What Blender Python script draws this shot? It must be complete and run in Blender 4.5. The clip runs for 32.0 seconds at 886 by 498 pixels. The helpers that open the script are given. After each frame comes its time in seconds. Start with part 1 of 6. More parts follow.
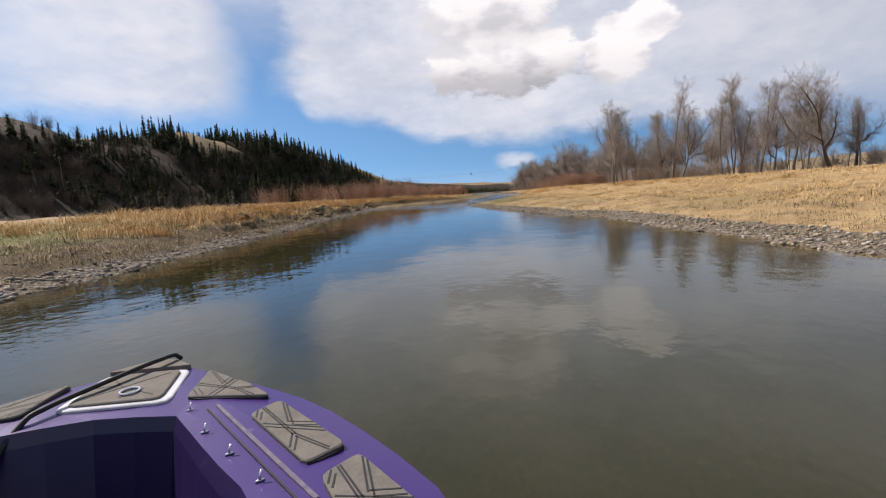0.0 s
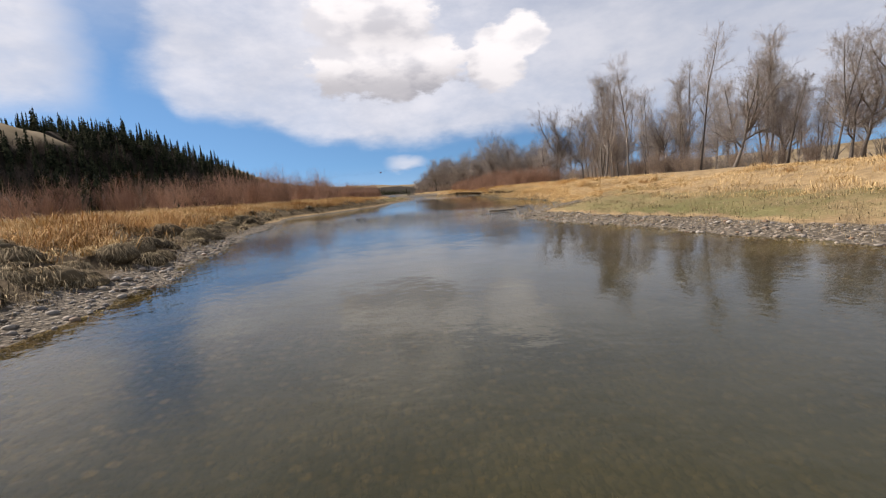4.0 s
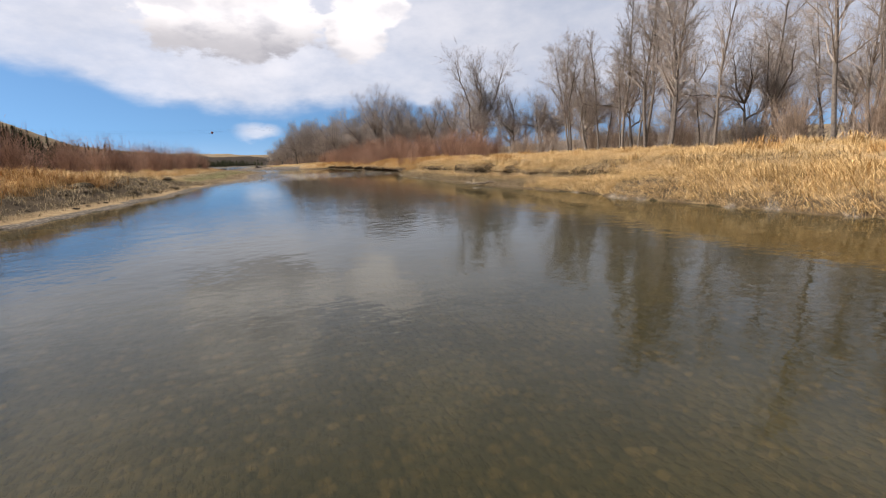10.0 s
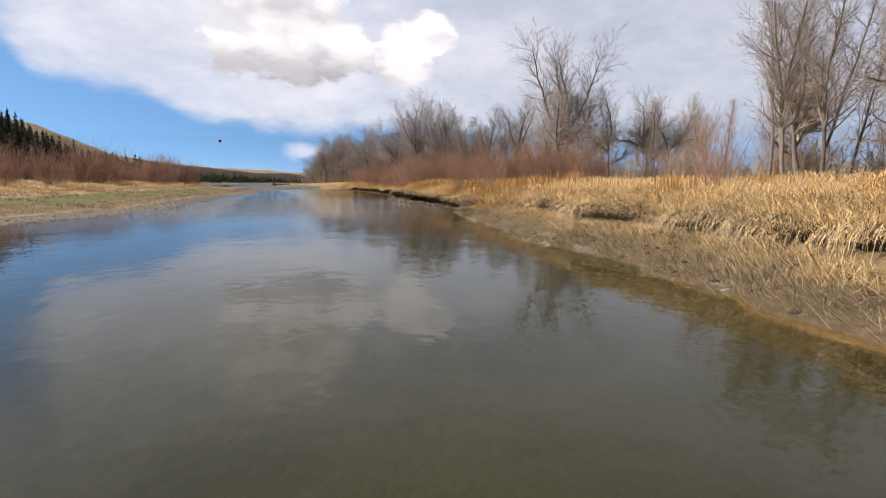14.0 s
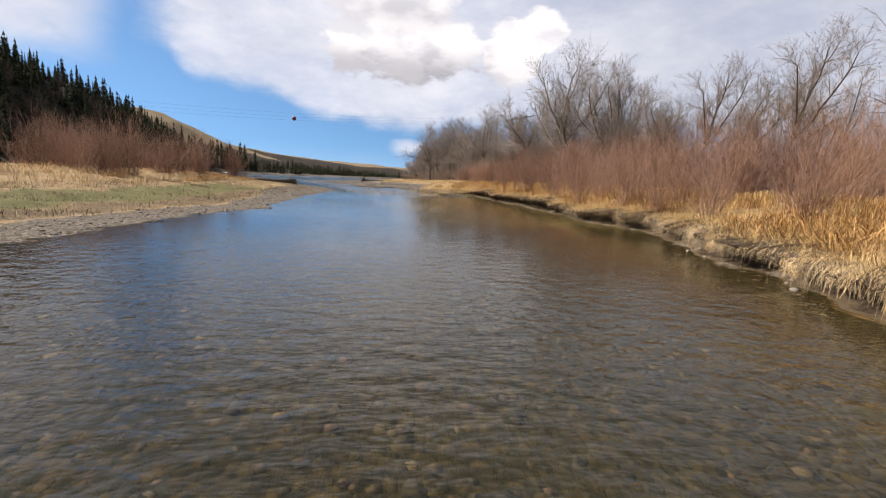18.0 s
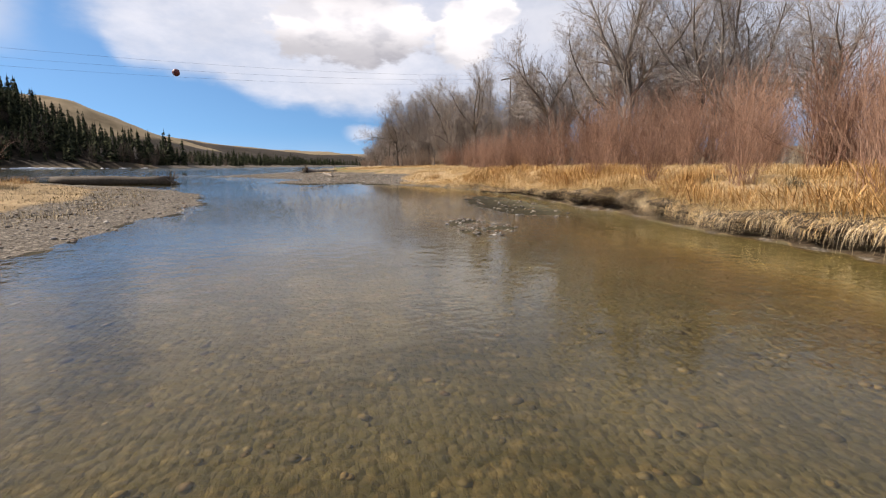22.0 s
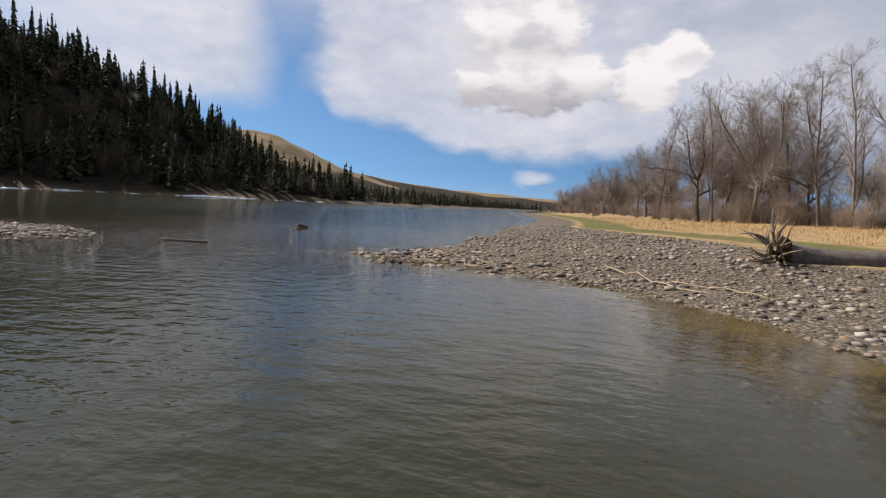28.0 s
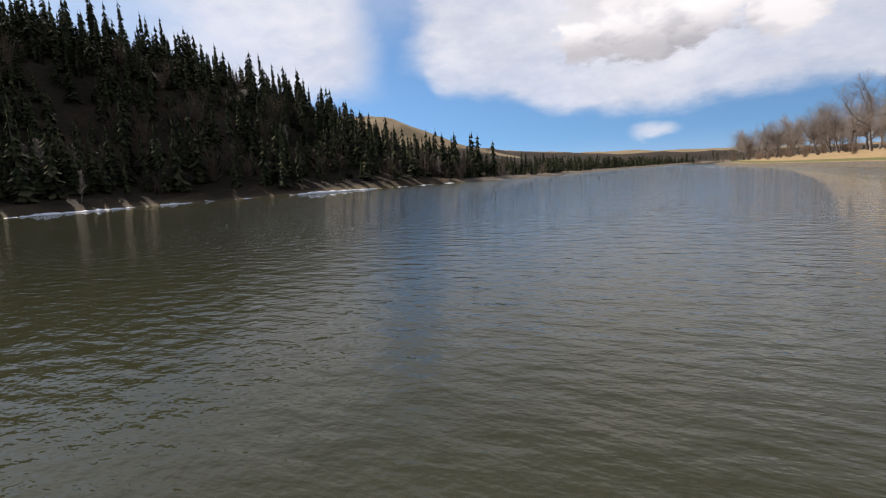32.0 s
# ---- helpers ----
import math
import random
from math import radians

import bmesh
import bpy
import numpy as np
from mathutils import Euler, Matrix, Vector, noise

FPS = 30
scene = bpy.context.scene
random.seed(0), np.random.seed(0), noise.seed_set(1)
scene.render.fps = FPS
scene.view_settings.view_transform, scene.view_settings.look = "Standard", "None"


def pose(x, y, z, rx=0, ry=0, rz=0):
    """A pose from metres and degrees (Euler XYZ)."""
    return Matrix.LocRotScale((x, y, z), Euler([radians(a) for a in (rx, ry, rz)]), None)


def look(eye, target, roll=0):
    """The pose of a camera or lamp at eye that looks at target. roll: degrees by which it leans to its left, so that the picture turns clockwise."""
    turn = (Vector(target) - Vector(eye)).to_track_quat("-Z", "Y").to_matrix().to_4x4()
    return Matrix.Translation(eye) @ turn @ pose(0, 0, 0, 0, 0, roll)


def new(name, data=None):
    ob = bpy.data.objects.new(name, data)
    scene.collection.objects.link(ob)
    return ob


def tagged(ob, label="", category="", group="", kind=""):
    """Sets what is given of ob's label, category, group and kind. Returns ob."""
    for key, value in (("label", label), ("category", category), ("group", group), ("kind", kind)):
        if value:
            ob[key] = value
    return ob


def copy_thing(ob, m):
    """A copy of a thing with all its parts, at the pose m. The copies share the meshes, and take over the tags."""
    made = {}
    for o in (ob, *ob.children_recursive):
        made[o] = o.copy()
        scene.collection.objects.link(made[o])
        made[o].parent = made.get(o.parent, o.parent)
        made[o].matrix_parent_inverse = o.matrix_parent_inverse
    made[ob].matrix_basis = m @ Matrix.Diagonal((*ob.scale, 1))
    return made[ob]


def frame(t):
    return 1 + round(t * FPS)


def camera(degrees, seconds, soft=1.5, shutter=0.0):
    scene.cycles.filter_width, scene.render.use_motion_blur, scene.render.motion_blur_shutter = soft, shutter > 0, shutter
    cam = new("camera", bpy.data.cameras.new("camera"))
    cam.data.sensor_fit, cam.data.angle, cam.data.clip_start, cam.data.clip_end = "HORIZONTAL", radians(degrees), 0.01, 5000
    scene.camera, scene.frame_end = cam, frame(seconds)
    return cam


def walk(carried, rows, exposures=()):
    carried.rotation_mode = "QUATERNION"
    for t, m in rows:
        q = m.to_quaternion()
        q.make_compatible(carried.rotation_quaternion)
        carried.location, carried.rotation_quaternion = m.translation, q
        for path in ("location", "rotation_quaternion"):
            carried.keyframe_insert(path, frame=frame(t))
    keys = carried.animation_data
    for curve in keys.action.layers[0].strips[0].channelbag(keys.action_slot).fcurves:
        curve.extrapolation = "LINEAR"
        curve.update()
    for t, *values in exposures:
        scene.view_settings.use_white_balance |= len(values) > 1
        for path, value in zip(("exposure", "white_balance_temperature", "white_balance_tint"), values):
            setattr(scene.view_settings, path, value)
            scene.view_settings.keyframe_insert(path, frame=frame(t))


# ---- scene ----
cam = camera(87.50, 32.0, soft=1.15)
PATH = [
    (0, (0.06, -0.02, 1.86), (-1.481, 9.796, 0.691), -3.55),
    (0.5, (-1.98, 5.29, 1.81), (-3.172, 15.127, 0.475), -4.34),
    (1, (-3.81, 10.80, 1.80), (-4.757, 20.666, 0.491), -3.65),
    (1.5, (-5.78, 15.82, 1.78), (-6.794, 25.698, 0.624), -2.88),
    (2, (-7.54, 21.15, 1.86), (-8.357, 31.053, 0.730), -4.02),
    (2.5, (-9.10, 26.37, 1.86), (-9.492, 36.307, 0.837), -3.88),
    (3, (-10.53, 31.72, 1.95), (-10.356, 41.642, 0.717), -3.83),
    (3.5, (-11.92, 37.24, 1.95), (-11.414, 47.160, 0.744), -3.89),
    (4, (-13.11, 42.76, 1.90), (-12.369, 52.652, 0.648), -4.20),
    (4.5, (-13.85, 48.68, 2.02), (-12.493, 58.412, 0.172), -4.43),
    (6.5, (-14.46, 69.14, 1.96), (-11.109, 78.337, -0.075), -4.06),
    (7, (-13.89, 74.17, 1.95), (-10.184, 83.224, -0.126), -3.70),
    (7.5, (-13.33, 78.90, 1.92), (-9.306, 87.840, -0.052), -3.23),
    (8, (-12.76, 83.14, 1.97), (-8.470, 91.976, 0.089), -2.62),
    (8.5, (-12.18, 87.28, 1.97), (-7.807, 96.088, 0.178), -1.86),
    (9, (-11.73, 91.02, 1.96), (-7.457, 99.881, 0.138), -0.87),
    (9.5, (-11.40, 94.40, 1.88), (-7.480, 103.415, 0.071), -0.78),
    (10, (-10.87, 97.68, 1.77), (-7.315, 106.827, -0.151), -2.00),
    (10.5, (-10.33, 100.97, 1.81), (-7.503, 110.341, -0.239), -4.22),
    (11, (-9.71, 104.54, 1.79), (-6.914, 113.928, -0.216), -3.72),
    (11.5, (-9.10, 107.81, 1.84), (-5.058, 116.742, -0.143), -2.20),
    (12, (-8.12, 111.66, 1.84), (-3.780, 120.533, 0.273), -1.53),
    (12.5, (-7.00, 115.87, 1.83), (-3.044, 124.958, 0.499), -1.90),
    (13, (-5.75, 120.41, 1.81), (-2.039, 129.600, 0.486), -1.63),
    (13.5, (-4.32, 125.29, 1.69), (-0.890, 134.585, 0.352), -0.65),
    (14, (-2.62, 130.54, 1.60), (0.270, 140.013, 0.205), 0.52),
    (14.5, (-0.69, 135.77, 1.67), (1.186, 145.497, 0.342), 2.46),
    (16.5, (0.19, 155.76, 2.03), (0.996, 165.610, 0.505), 2.97),
    (17, (0.14, 162.33, 2.04), (1.082, 172.164, 0.520), 3.23),
    (17.5, (-0.49, 167.93, 1.97), (0.414, 177.774, 0.486), 2.86),
    (18, (-0.87, 173.74, 1.92), (0.003, 183.588, 0.435), 2.67),
    (18.5, (-1.24, 178.95, 1.90), (-0.355, 188.795, 0.410), 2.33),
    (19, (-1.53, 183.85, 1.88), (-0.609, 193.686, 0.318), 1.72),
    (19.5, (-1.75, 188.46, 1.88), (-0.773, 198.284, 0.267), 0.96),
    (20, (-1.88, 192.82, 1.95), (-0.785, 202.621, 0.306), -0.08),
    (20.5, (-2.04, 196.92, 1.92), (-0.615, 206.691, 0.315), -1.21),
    (21, (-2.08, 200.97, 1.86), (-0.216, 210.648, 0.186), -1.89),
    (21.5, (-1.94, 205.03, 1.94), (-0.064, 214.698, 0.204), -1.31),
    (22, (-1.90, 209.50, 1.96), (-0.227, 219.199, 0.168), 0.17),
    (22.5, (-1.85, 214.11, 1.93), (-0.631, 223.862, 0.071), 2.10),
    (23, (-1.92, 219.12, 1.86), (-1.339, 228.912, -0.081), 2.40),
    (23.5, (-2.35, 224.33, 1.73), (-2.120, 234.130, -0.238), 3.37),
    (24, (-3.28, 229.43, 1.81), (-3.248, 239.259, -0.014), 3.64),
    (24.5, (-4.74, 234.48, 1.83), (-4.876, 244.335, 0.117), 3.06),
    (25, (-6.56, 239.73, 1.82), (-7.057, 249.609, 0.348), 2.32),
    (25.5, (-8.41, 244.90, 1.81), (-9.149, 254.794, 0.596), 1.60),
    (27.5, (-16.72, 265.86, 1.92), (-17.801, 275.758, 0.988), 2.70),
    (28, (-19.01, 271.13, 1.92), (-20.712, 280.940, 0.958), 3.16),
    (28.5, (-21.79, 276.44, 1.83), (-23.970, 286.148, 0.810), 3.21),
    (29, (-24.97, 281.77, 1.77), (-27.364, 291.429, 0.782), 2.78),
    (29.5, (-28.22, 286.54, 1.83), (-30.787, 296.153, 0.860), 2.16),
    (30, (-31.44, 290.79, 1.88), (-34.145, 300.366, 0.922), 1.62),
    (30.5, (-33.54, 294.18, 1.91), (-36.383, 303.710, 0.889), 1.26),
    (31, (-35.65, 297.44, 1.89), (-38.918, 306.824, 0.799), -0.39),
    (31.5, (-37.56, 300.13, 1.97), (-41.303, 309.310, 0.630), -2.16),
    (32, (-39.90, 303.05, 1.97), (-43.954, 312.061, 0.453), -3.84),
]
walk(cam, [(t, look(eye, target, roll)) for t, eye, target, roll in PATH], exposures=[(0, 0.76, 6680, 16), (4.5, 0.78, 6680, 16), (7, 0.90, 6680, 16), (25, 0.92, 6680, 16), (28, 0.64, 6680, 16), (32, 0.82, 6680, 16)])

# ---------------------------------------------------------------- sun and sky
SUN_AZ, SUN_EL = -70.0, 41.0     # degrees to the right of +y, degrees up


class Nodes:
    """A short way to write node trees."""

    def __init__(self, tree):
        self.tree = tree

    def put(self, kind, out=0, _set=None, **inputs):
        n = self.tree.nodes.new(kind)
        for k, v in (_set or {}).items():
            setattr(n, k, v)
        for k, v in inputs.items():
            key = int(k[1:]) if k[0] == "i" and k[1:].isdigit() else k.replace("_", " ")
            if hasattr(v, "links"):
                self.tree.links.new(v, n.inputs[key])
            else:
                n.inputs[key].default_value = v
        return n.outputs[out]

    def math(self, op, a, b=0.0, c=0.0, clamp=False):
        return self.put("ShaderNodeMath", _set={"operation": op, "use_clamp": clamp}, i0=a, i1=b, i2=c)

    def step(self, v, lo, hi, to0=0.0, to1=1.0, kind="SMOOTHSTEP"):
        return self.put("ShaderNodeMapRange", _set={"interpolation_type": kind}, Value=v, From_Min=lo, From_Max=hi, To_Min=to0, To_Max=to1)

    def mix(self, f, a, b, blend="MIX"):
        n = self.tree.nodes.new("ShaderNodeMix")
        n.data_type, n.blend_type = "RGBA", blend
        for k, v in ((0, f), (6, a), (7, b)):
            if hasattr(v, "links"):
                self.tree.links.new(v, n.inputs[k])
            else:
                n.inputs[k].default_value = (*v, 1) if isinstance(v, tuple) and len(v) == 3 else v
        return n.outputs[2]

    def ramp(self, f, stops):
        n = self.tree.nodes.new("ShaderNodeValToRGB")
        el = n.color_ramp.elements
        for k, (p, c) in enumerate(stops):
            e = el[k] if k < 2 else el.new(p)
            e.position, e.color = p, (*c, 1) if isinstance(c, tuple) else (c, c, c, 1)
        self.tree.links.new(f, n.inputs[0])
        return n.outputs[0]

    def noise(self, vec, scale, detail=4.0, rough=0.55, out=0, **kw):
        return self.put("ShaderNodeTexNoise", out, Vector=vec, Scale=scale, Detail=detail, Roughness=rough, **kw)


def blob(n, az, el, a0, e0, ra, re, soft=0.5, wob=0.0):
    """A soft ellipse in the sky round azimuth a0 and elevation e0, in degrees."""
    da = n.math("DIVIDE", n.math("SUBTRACT", az, a0), ra)
    de = n.math("DIVIDE", n.math("SUBTRACT", el, e0), re)
    r = n.math("SQRT", n.math("ADD", n.math("MULTIPLY", da, da), n.math("MULTIPLY", de, de)))
    if wob:
        r = n.math("ADD", r, wob)
    return n.step(r, 1.0 + soft, 1.0 - soft)


def make_sky():
    world = bpy.data.worlds.new("sky")
    scene.world = world
    world.use_nodes = True
    tree = world.node_tree
    tree.nodes.clear()
    n = Nodes(tree)
    way = n.put("ShaderNodeTexCoord")
    high = n.put("ShaderNodeVectorMath", _set={"operation": "ADD"}, i0=way, i1=(0, 0, 0.16))
    sky = n.put("ShaderNodeTexSky", _set={"sky_type": "NISHITA", "sun_disc": False, "sun_elevation": radians(SUN_EL), "sun_rotation": radians(SUN_AZ), "air_density": 1.0, "dust_density": 0.6, "ozone_density": 2.0, "altitude": 1000.0}, Vector=high)
    xyz = tree.nodes.new("ShaderNodeSeparateXYZ")
    tree.links.new(way, xyz.inputs[0])
    x, y, z = xyz.outputs
    az = n.math("DEGREES", n.math("ARCTAN2", x, y))
    el0 = n.math("DEGREES", n.math("ARCSINE", z))
    # a slow wobble so that no cloud edge is straight
    stretch = n.put("ShaderNodeMapping", Vector=way, Scale=(1.0, 1.0, 2.2))
    w1 = n.math("SUBTRACT", n.noise(stretch, 5.0, 5.0, 0.55), 0.5)
    w2 = n.math("SUBTRACT", n.noise(stretch, 16.0, 6.0, 0.6), 0.5)
    fine = n.noise(stretch, 30.0, 4.0, 0.5)
    el = n.math("ADD", el0, n.math("ADD", n.math("MULTIPLY", w1, 3.2), n.math("MULTIPLY", w2, 1.4)))
    azw = n.math("ADD", az, n.math("ADD", n.math("MULTIPLY", w1, 6.0), n.math("MULTIPLY", w2, 2.5)))
    # the lower edge of the great sheet of cloud, by azimuth
    pos = n.math("DIVIDE", n.math("ADD", az, 180.0), 360.0)
    edge = [(-180, 6), (-120, 6), (-60, 14), (-45, 14), (-26, 12.5), (-23.5, 9.5), (-15, 8.2), (-10, 6.6), (0, 5.4), (8, 6.2), (16, 6.2), (26, 5.0), (45, 3.0), (75, 2.0), (120, 4), (180, 6)]
    low = n.math("MULTIPLY", n.ramp(pos, [((a + 180) / 360, e / 40) for a, e in edge]), 40.0)
    above = n.math("SUBTRACT", el, low)
    soft = n.step(az, 10.0, 45.0, 1.0, 4.0)
    sheet = n.step(n.math("DIVIDE", above, soft), -0.7, 1.6)
    closing = n.step(el, 13.0, 27.0, 0.0, 0.9)
    sheet = n.math("MULTIPLY", sheet, n.math("MAXIMUM", n.step(azw, -29.0, -23.5), closing))
    patch = n.math("MULTIPLY", n.step(azw, -28.5, -35.0), n.step(el, 8.4, 12.0))
    patch = n.math("MULTIPLY", patch, n.step(azw, -58.0, -44.0, 0.45, 1.0))
    wisp = n.math("MULTIPLY", blob(n, az, el, -24.5, 15.2, 2.2, 1.5, 0.8), 0.35)
    cover = n.math("MAXIMUM", n.math("MAXIMUM", sheet, patch), wisp)
    small = n.math("MULTIPLY", blob(n, az, el, 0.6, 3.8, 2.0, 0.75, 0.6), 0.85)
    puff = n.math("MULTIPLY", blob(n, azw, el, 19.8, 7.4, 3.2, 1.3, 0.5), 0.9)
    haze = n.step(el0, 4.0, -0.5, 0.0, 0.22)
    cover = n.math("MAXIMUM", n.math("MAXIMUM", cover, small), n.math("MAXIMUM", puff, haze))
    thin = n.step(n.math("ADD", n.noise(stretch, 3.5, 6.0, 0.6), n.math("MULTIPLY", w2, 0.3)), 0.25, 0.75, 0.68, 1.0)
    cover = n.math("MULTIPLY", cover, thin)
    cover = n.math("MULTIPLY", cover, n.step(el, 24.0, 42.0, 1.0, 0.35))
    # sheet colour: bright by the sun's side, bluish grey to the right
    grey = n.step(az, 0.0, 40.0)
    white = n.mix(grey, (0.84, 0.88, 0.95), (0.67, 0.715, 0.79))
    white = n.mix(n.step(n.math("ADD", w1, n.math("MULTIPLY", w2, 0.5)), -0.25, 0.25), n.mix(0.6, white, (0.58, 0.64, 0.74)), white)
    col = n.mix(cover, n.mix(1.0, sky, (0.090, 0.126, 0.138), "MULTIPLY"), white)
    # the heaped cloud with a grey base
    wob = n.math("ADD", n.math("MULTIPLY", w2, 1.1), n.math("MULTIPLY", n.math("SUBTRACT", fine, 0.5), 0.35))
    heap = n.math("MAXIMUM", blob(n, az, el0, -0.6, 14.9, 9.6, 3.7, 0.12, wob), blob(n, az, el0, -2.2, 20.0, 7.6, 5.2, 0.14, wob))
    heap = n.math("MAXIMUM", heap, n.math("MAXIMUM", blob(n, az, el0, 12.2, 14.6, 3.6, 3.3, 0.14, wob), blob(n, az, el0, 15.2, 16.6, 3.0, 2.4, 0.16, wob)))
    lump = n.step(n.math("ADD", n.noise(stretch, 11.0, 4.0, 0.45), n.math("MULTIPLY", w2, 0.3)), 0.36, 0.60)
    eh = n.math("ADD", el0, n.math("MULTIPLY", w2, 2.2))
    ah = n.math("ADD", az, n.math("MULTIPLY", w2, 5.0))
    belly = n.math("MULTIPLY", n.step(eh, 15.8, 12.2), n.step(ah, 10.5, 7.5, 0.25, 1.0))
    hollow = n.math("MULTIPLY", blob(n, ah, eh, -0.5, 18.2, 5.5, 1.6, 0.9), 0.45)
    shade = n.math("MULTIPLY", n.math("MAXIMUM", belly, hollow), n.step(lump, 0.0, 1.0, 1.0, 0.8))
    heapcol = n.mix(shade, n.mix(lump, (0.80, 0.82, 0.86), (1.06, 1.06, 1.06)), (0.47, 0.48, 0.52))
    col = n.mix(heap, col, heapcol)
    back = n.put("ShaderNodeBackground", Color=col, Strength=0.55)
    out = tree.nodes.new("ShaderNodeOutputWorld")
    tree.links.new(back, out.inputs[0])


make_sky()
sun = new("sun", bpy.data.lights.new("sun", "SUN"))
sun.data.energy, sun.data.angle, sun.data.color = 4.5, radians(0.6), (1.0, 0.95, 0.87)
_a, _e = radians(SUN_AZ), radians(SUN_EL)
sun.matrix_world = look((0, 0, 60), (-math.sin(_a) * math.cos(_e) * 50, -math.cos(_a) * math.cos(_e) * 50, 60 - math.sin(_e) * 50))

# ---------------------------------------------------------------- materials
def material(name, rough=0.8, metal=0.0, spec=0.3):
    m = bpy.data.materials.new(name)
    m.use_nodes = True
    n = Nodes(m.node_tree)
    b = m.node_tree.nodes["Principled BSDF"]
    b.inputs["Roughness"].default_value, b.inputs["Metallic"].default_value = rough, metal
    b.inputs["Specular IOR Level"].default_value = spec
    return m, n, b


def obj_vec(n):
    return n.put("ShaderNodeTexCoord", 3)


def pos_vec(n):
    return n.put("ShaderNodeNewGeometry", 0)


def bump(n, b, height, strength=0.4, dist=0.02):
    n.tree.links.new(n.put("ShaderNodeBump", Height=height, Strength=strength, Distance=dist), b.inputs["Normal"])


def colour(n, b, c):
    n.tree.links.new(c, b.inputs["Base Color"])


def attr(n, name):
    return n.put("ShaderNodeAttribute", 2, _set={"attribute_name": name})


def plain(name, c0, c1, scale=8.0, rough=0.8, spec=0.3, relief=0.3, dist=0.01, island=0.0, random_ob=0.0, metal=0.0):
    """Two tones in noise at two scales, with relief; may vary by piece."""
    m, n, b = material(name, rough, metal, spec)
    v = obj_vec(n)
    f = n.math("ADD", n.math("MULTIPLY", n.noise(v, scale), 0.6), n.math("MULTIPLY", n.noise(v, scale * 7), 0.4))
    if island:
        f = n.math("ADD", f, n.math("MULTIPLY", n.math("SUBTRACT", n.put("ShaderNodeNewGeometry", 8), 0.5), island))
    if random_ob:
        f = n.math("ADD", f, n.math("MULTIPLY", n.math("SUBTRACT", n.put("ShaderNodeObjectInfo", 5), 0.5), random_ob))
    colour(n, b, n.ramp(f, [(0.3, c0), (0.7, c1)]))
    bump(n, b, n.noise(v, scale * 5, 6.0), relief, dist)
    return m


BARK = plain("bark", (0.066, 0.056, 0.048), (0.215, 0.186, 0.158), 6, 0.9, 0.1, 0.6, 0.03, random_ob=0.3)
TWIG = plain("twig", (0.15, 0.125, 0.106), (0.39, 0.335, 0.288), 2, 0.85, 0.15, 0.2, 0.005, island=0.3, random_ob=0.35)
WILLOW = plain("willow", (0.135, 0.070, 0.046), (0.40, 0.245, 0.165), 2, 0.7, 0.2, 0.2, 0.005, island=0.5, random_ob=0.35)
GRASS = plain("dry_grass", (0.31, 0.192, 0.074), (0.71, 0.505, 0.245), 0.8, 0.8, 0.15, 0.1, 0.003, island=0.6)
ORANGEGRASS = plain("orange_grass", (0.23, 0.115, 0.036), (0.56, 0.335, 0.122), 1.2, 0.8, 0.15, 0.1, 0.003, island=0.6, random_ob=0.3)
MATTED = plain("matted_grass", (0.072, 0.054, 0.028), (0.39, 0.30, 0.175), 0.9, 0.85, 0.12, 0.1, 0.003, island=0.7)
ROOT = plain("hanging_root", (0.06, 0.045, 0.032), (0.27, 0.215, 0.155), 2.0, 0.85, 0.1, 0.2, 0.003, island=0.7)
PALEGRASS = plain("pale_grass", (0.27, 0.195, 0.11), (0.56, 0.44, 0.27), 1.2, 0.8, 0.15, 0.1, 0.003, island=0.6)
GREEN = plain("spring_grass", (0.10, 0.12, 0.035), (0.25, 0.25, 0.09), 1.5, 0.8, 0.15, 0.1, 0.003, island=0.6)
NEEDLE = plain("needles", (0.016, 0.020, 0.012), (0.062, 0.064, 0.032), 0.5, 0.95, 0.02, 0.3, 0.05, island=0.6)
DRIFT = plain("driftwood", (0.11, 0.088, 0.066), (0.30, 0.255, 0.205), 5, 0.85, 0.15, 0.6, 0.01)
WETWOOD = plain("wet_wood", (0.05, 0.04, 0.03), (0.12, 0.095, 0.07), 5, 0.85, 0.1, 0.6, 0.01)


def stone_material(name, tones, rough, spec):
    """River stones: each takes its own tone, with mottling and fine relief."""
    m, n, b = material(name, rough, 0.0, spec)
    v = obj_vec(n)
    pick = n.math("FRACT", n.math("ADD", n.put("ShaderNodeNewGeometry", 8), n.put("ShaderNodeObjectInfo", 5)))
    own = n.ramp(pick, [(k / (len(tones) - 1), c) for k, c in enumerate(tones)])
    mottle = n.math("ADD", n.math("MULTIPLY", n.noise(v, 7.0), 0.6), n.math("MULTIPLY", n.noise(v, 45.0), 0.4))
    colour(n, b, n.mix(1.0, own, n.ramp(mottle, [(0.3, 0.62), (0.7, 1.2)]), "MULTIPLY"))
    bump(n, b, n.noise(v, 30.0, 6.0), 0.3, 0.01)
    return m


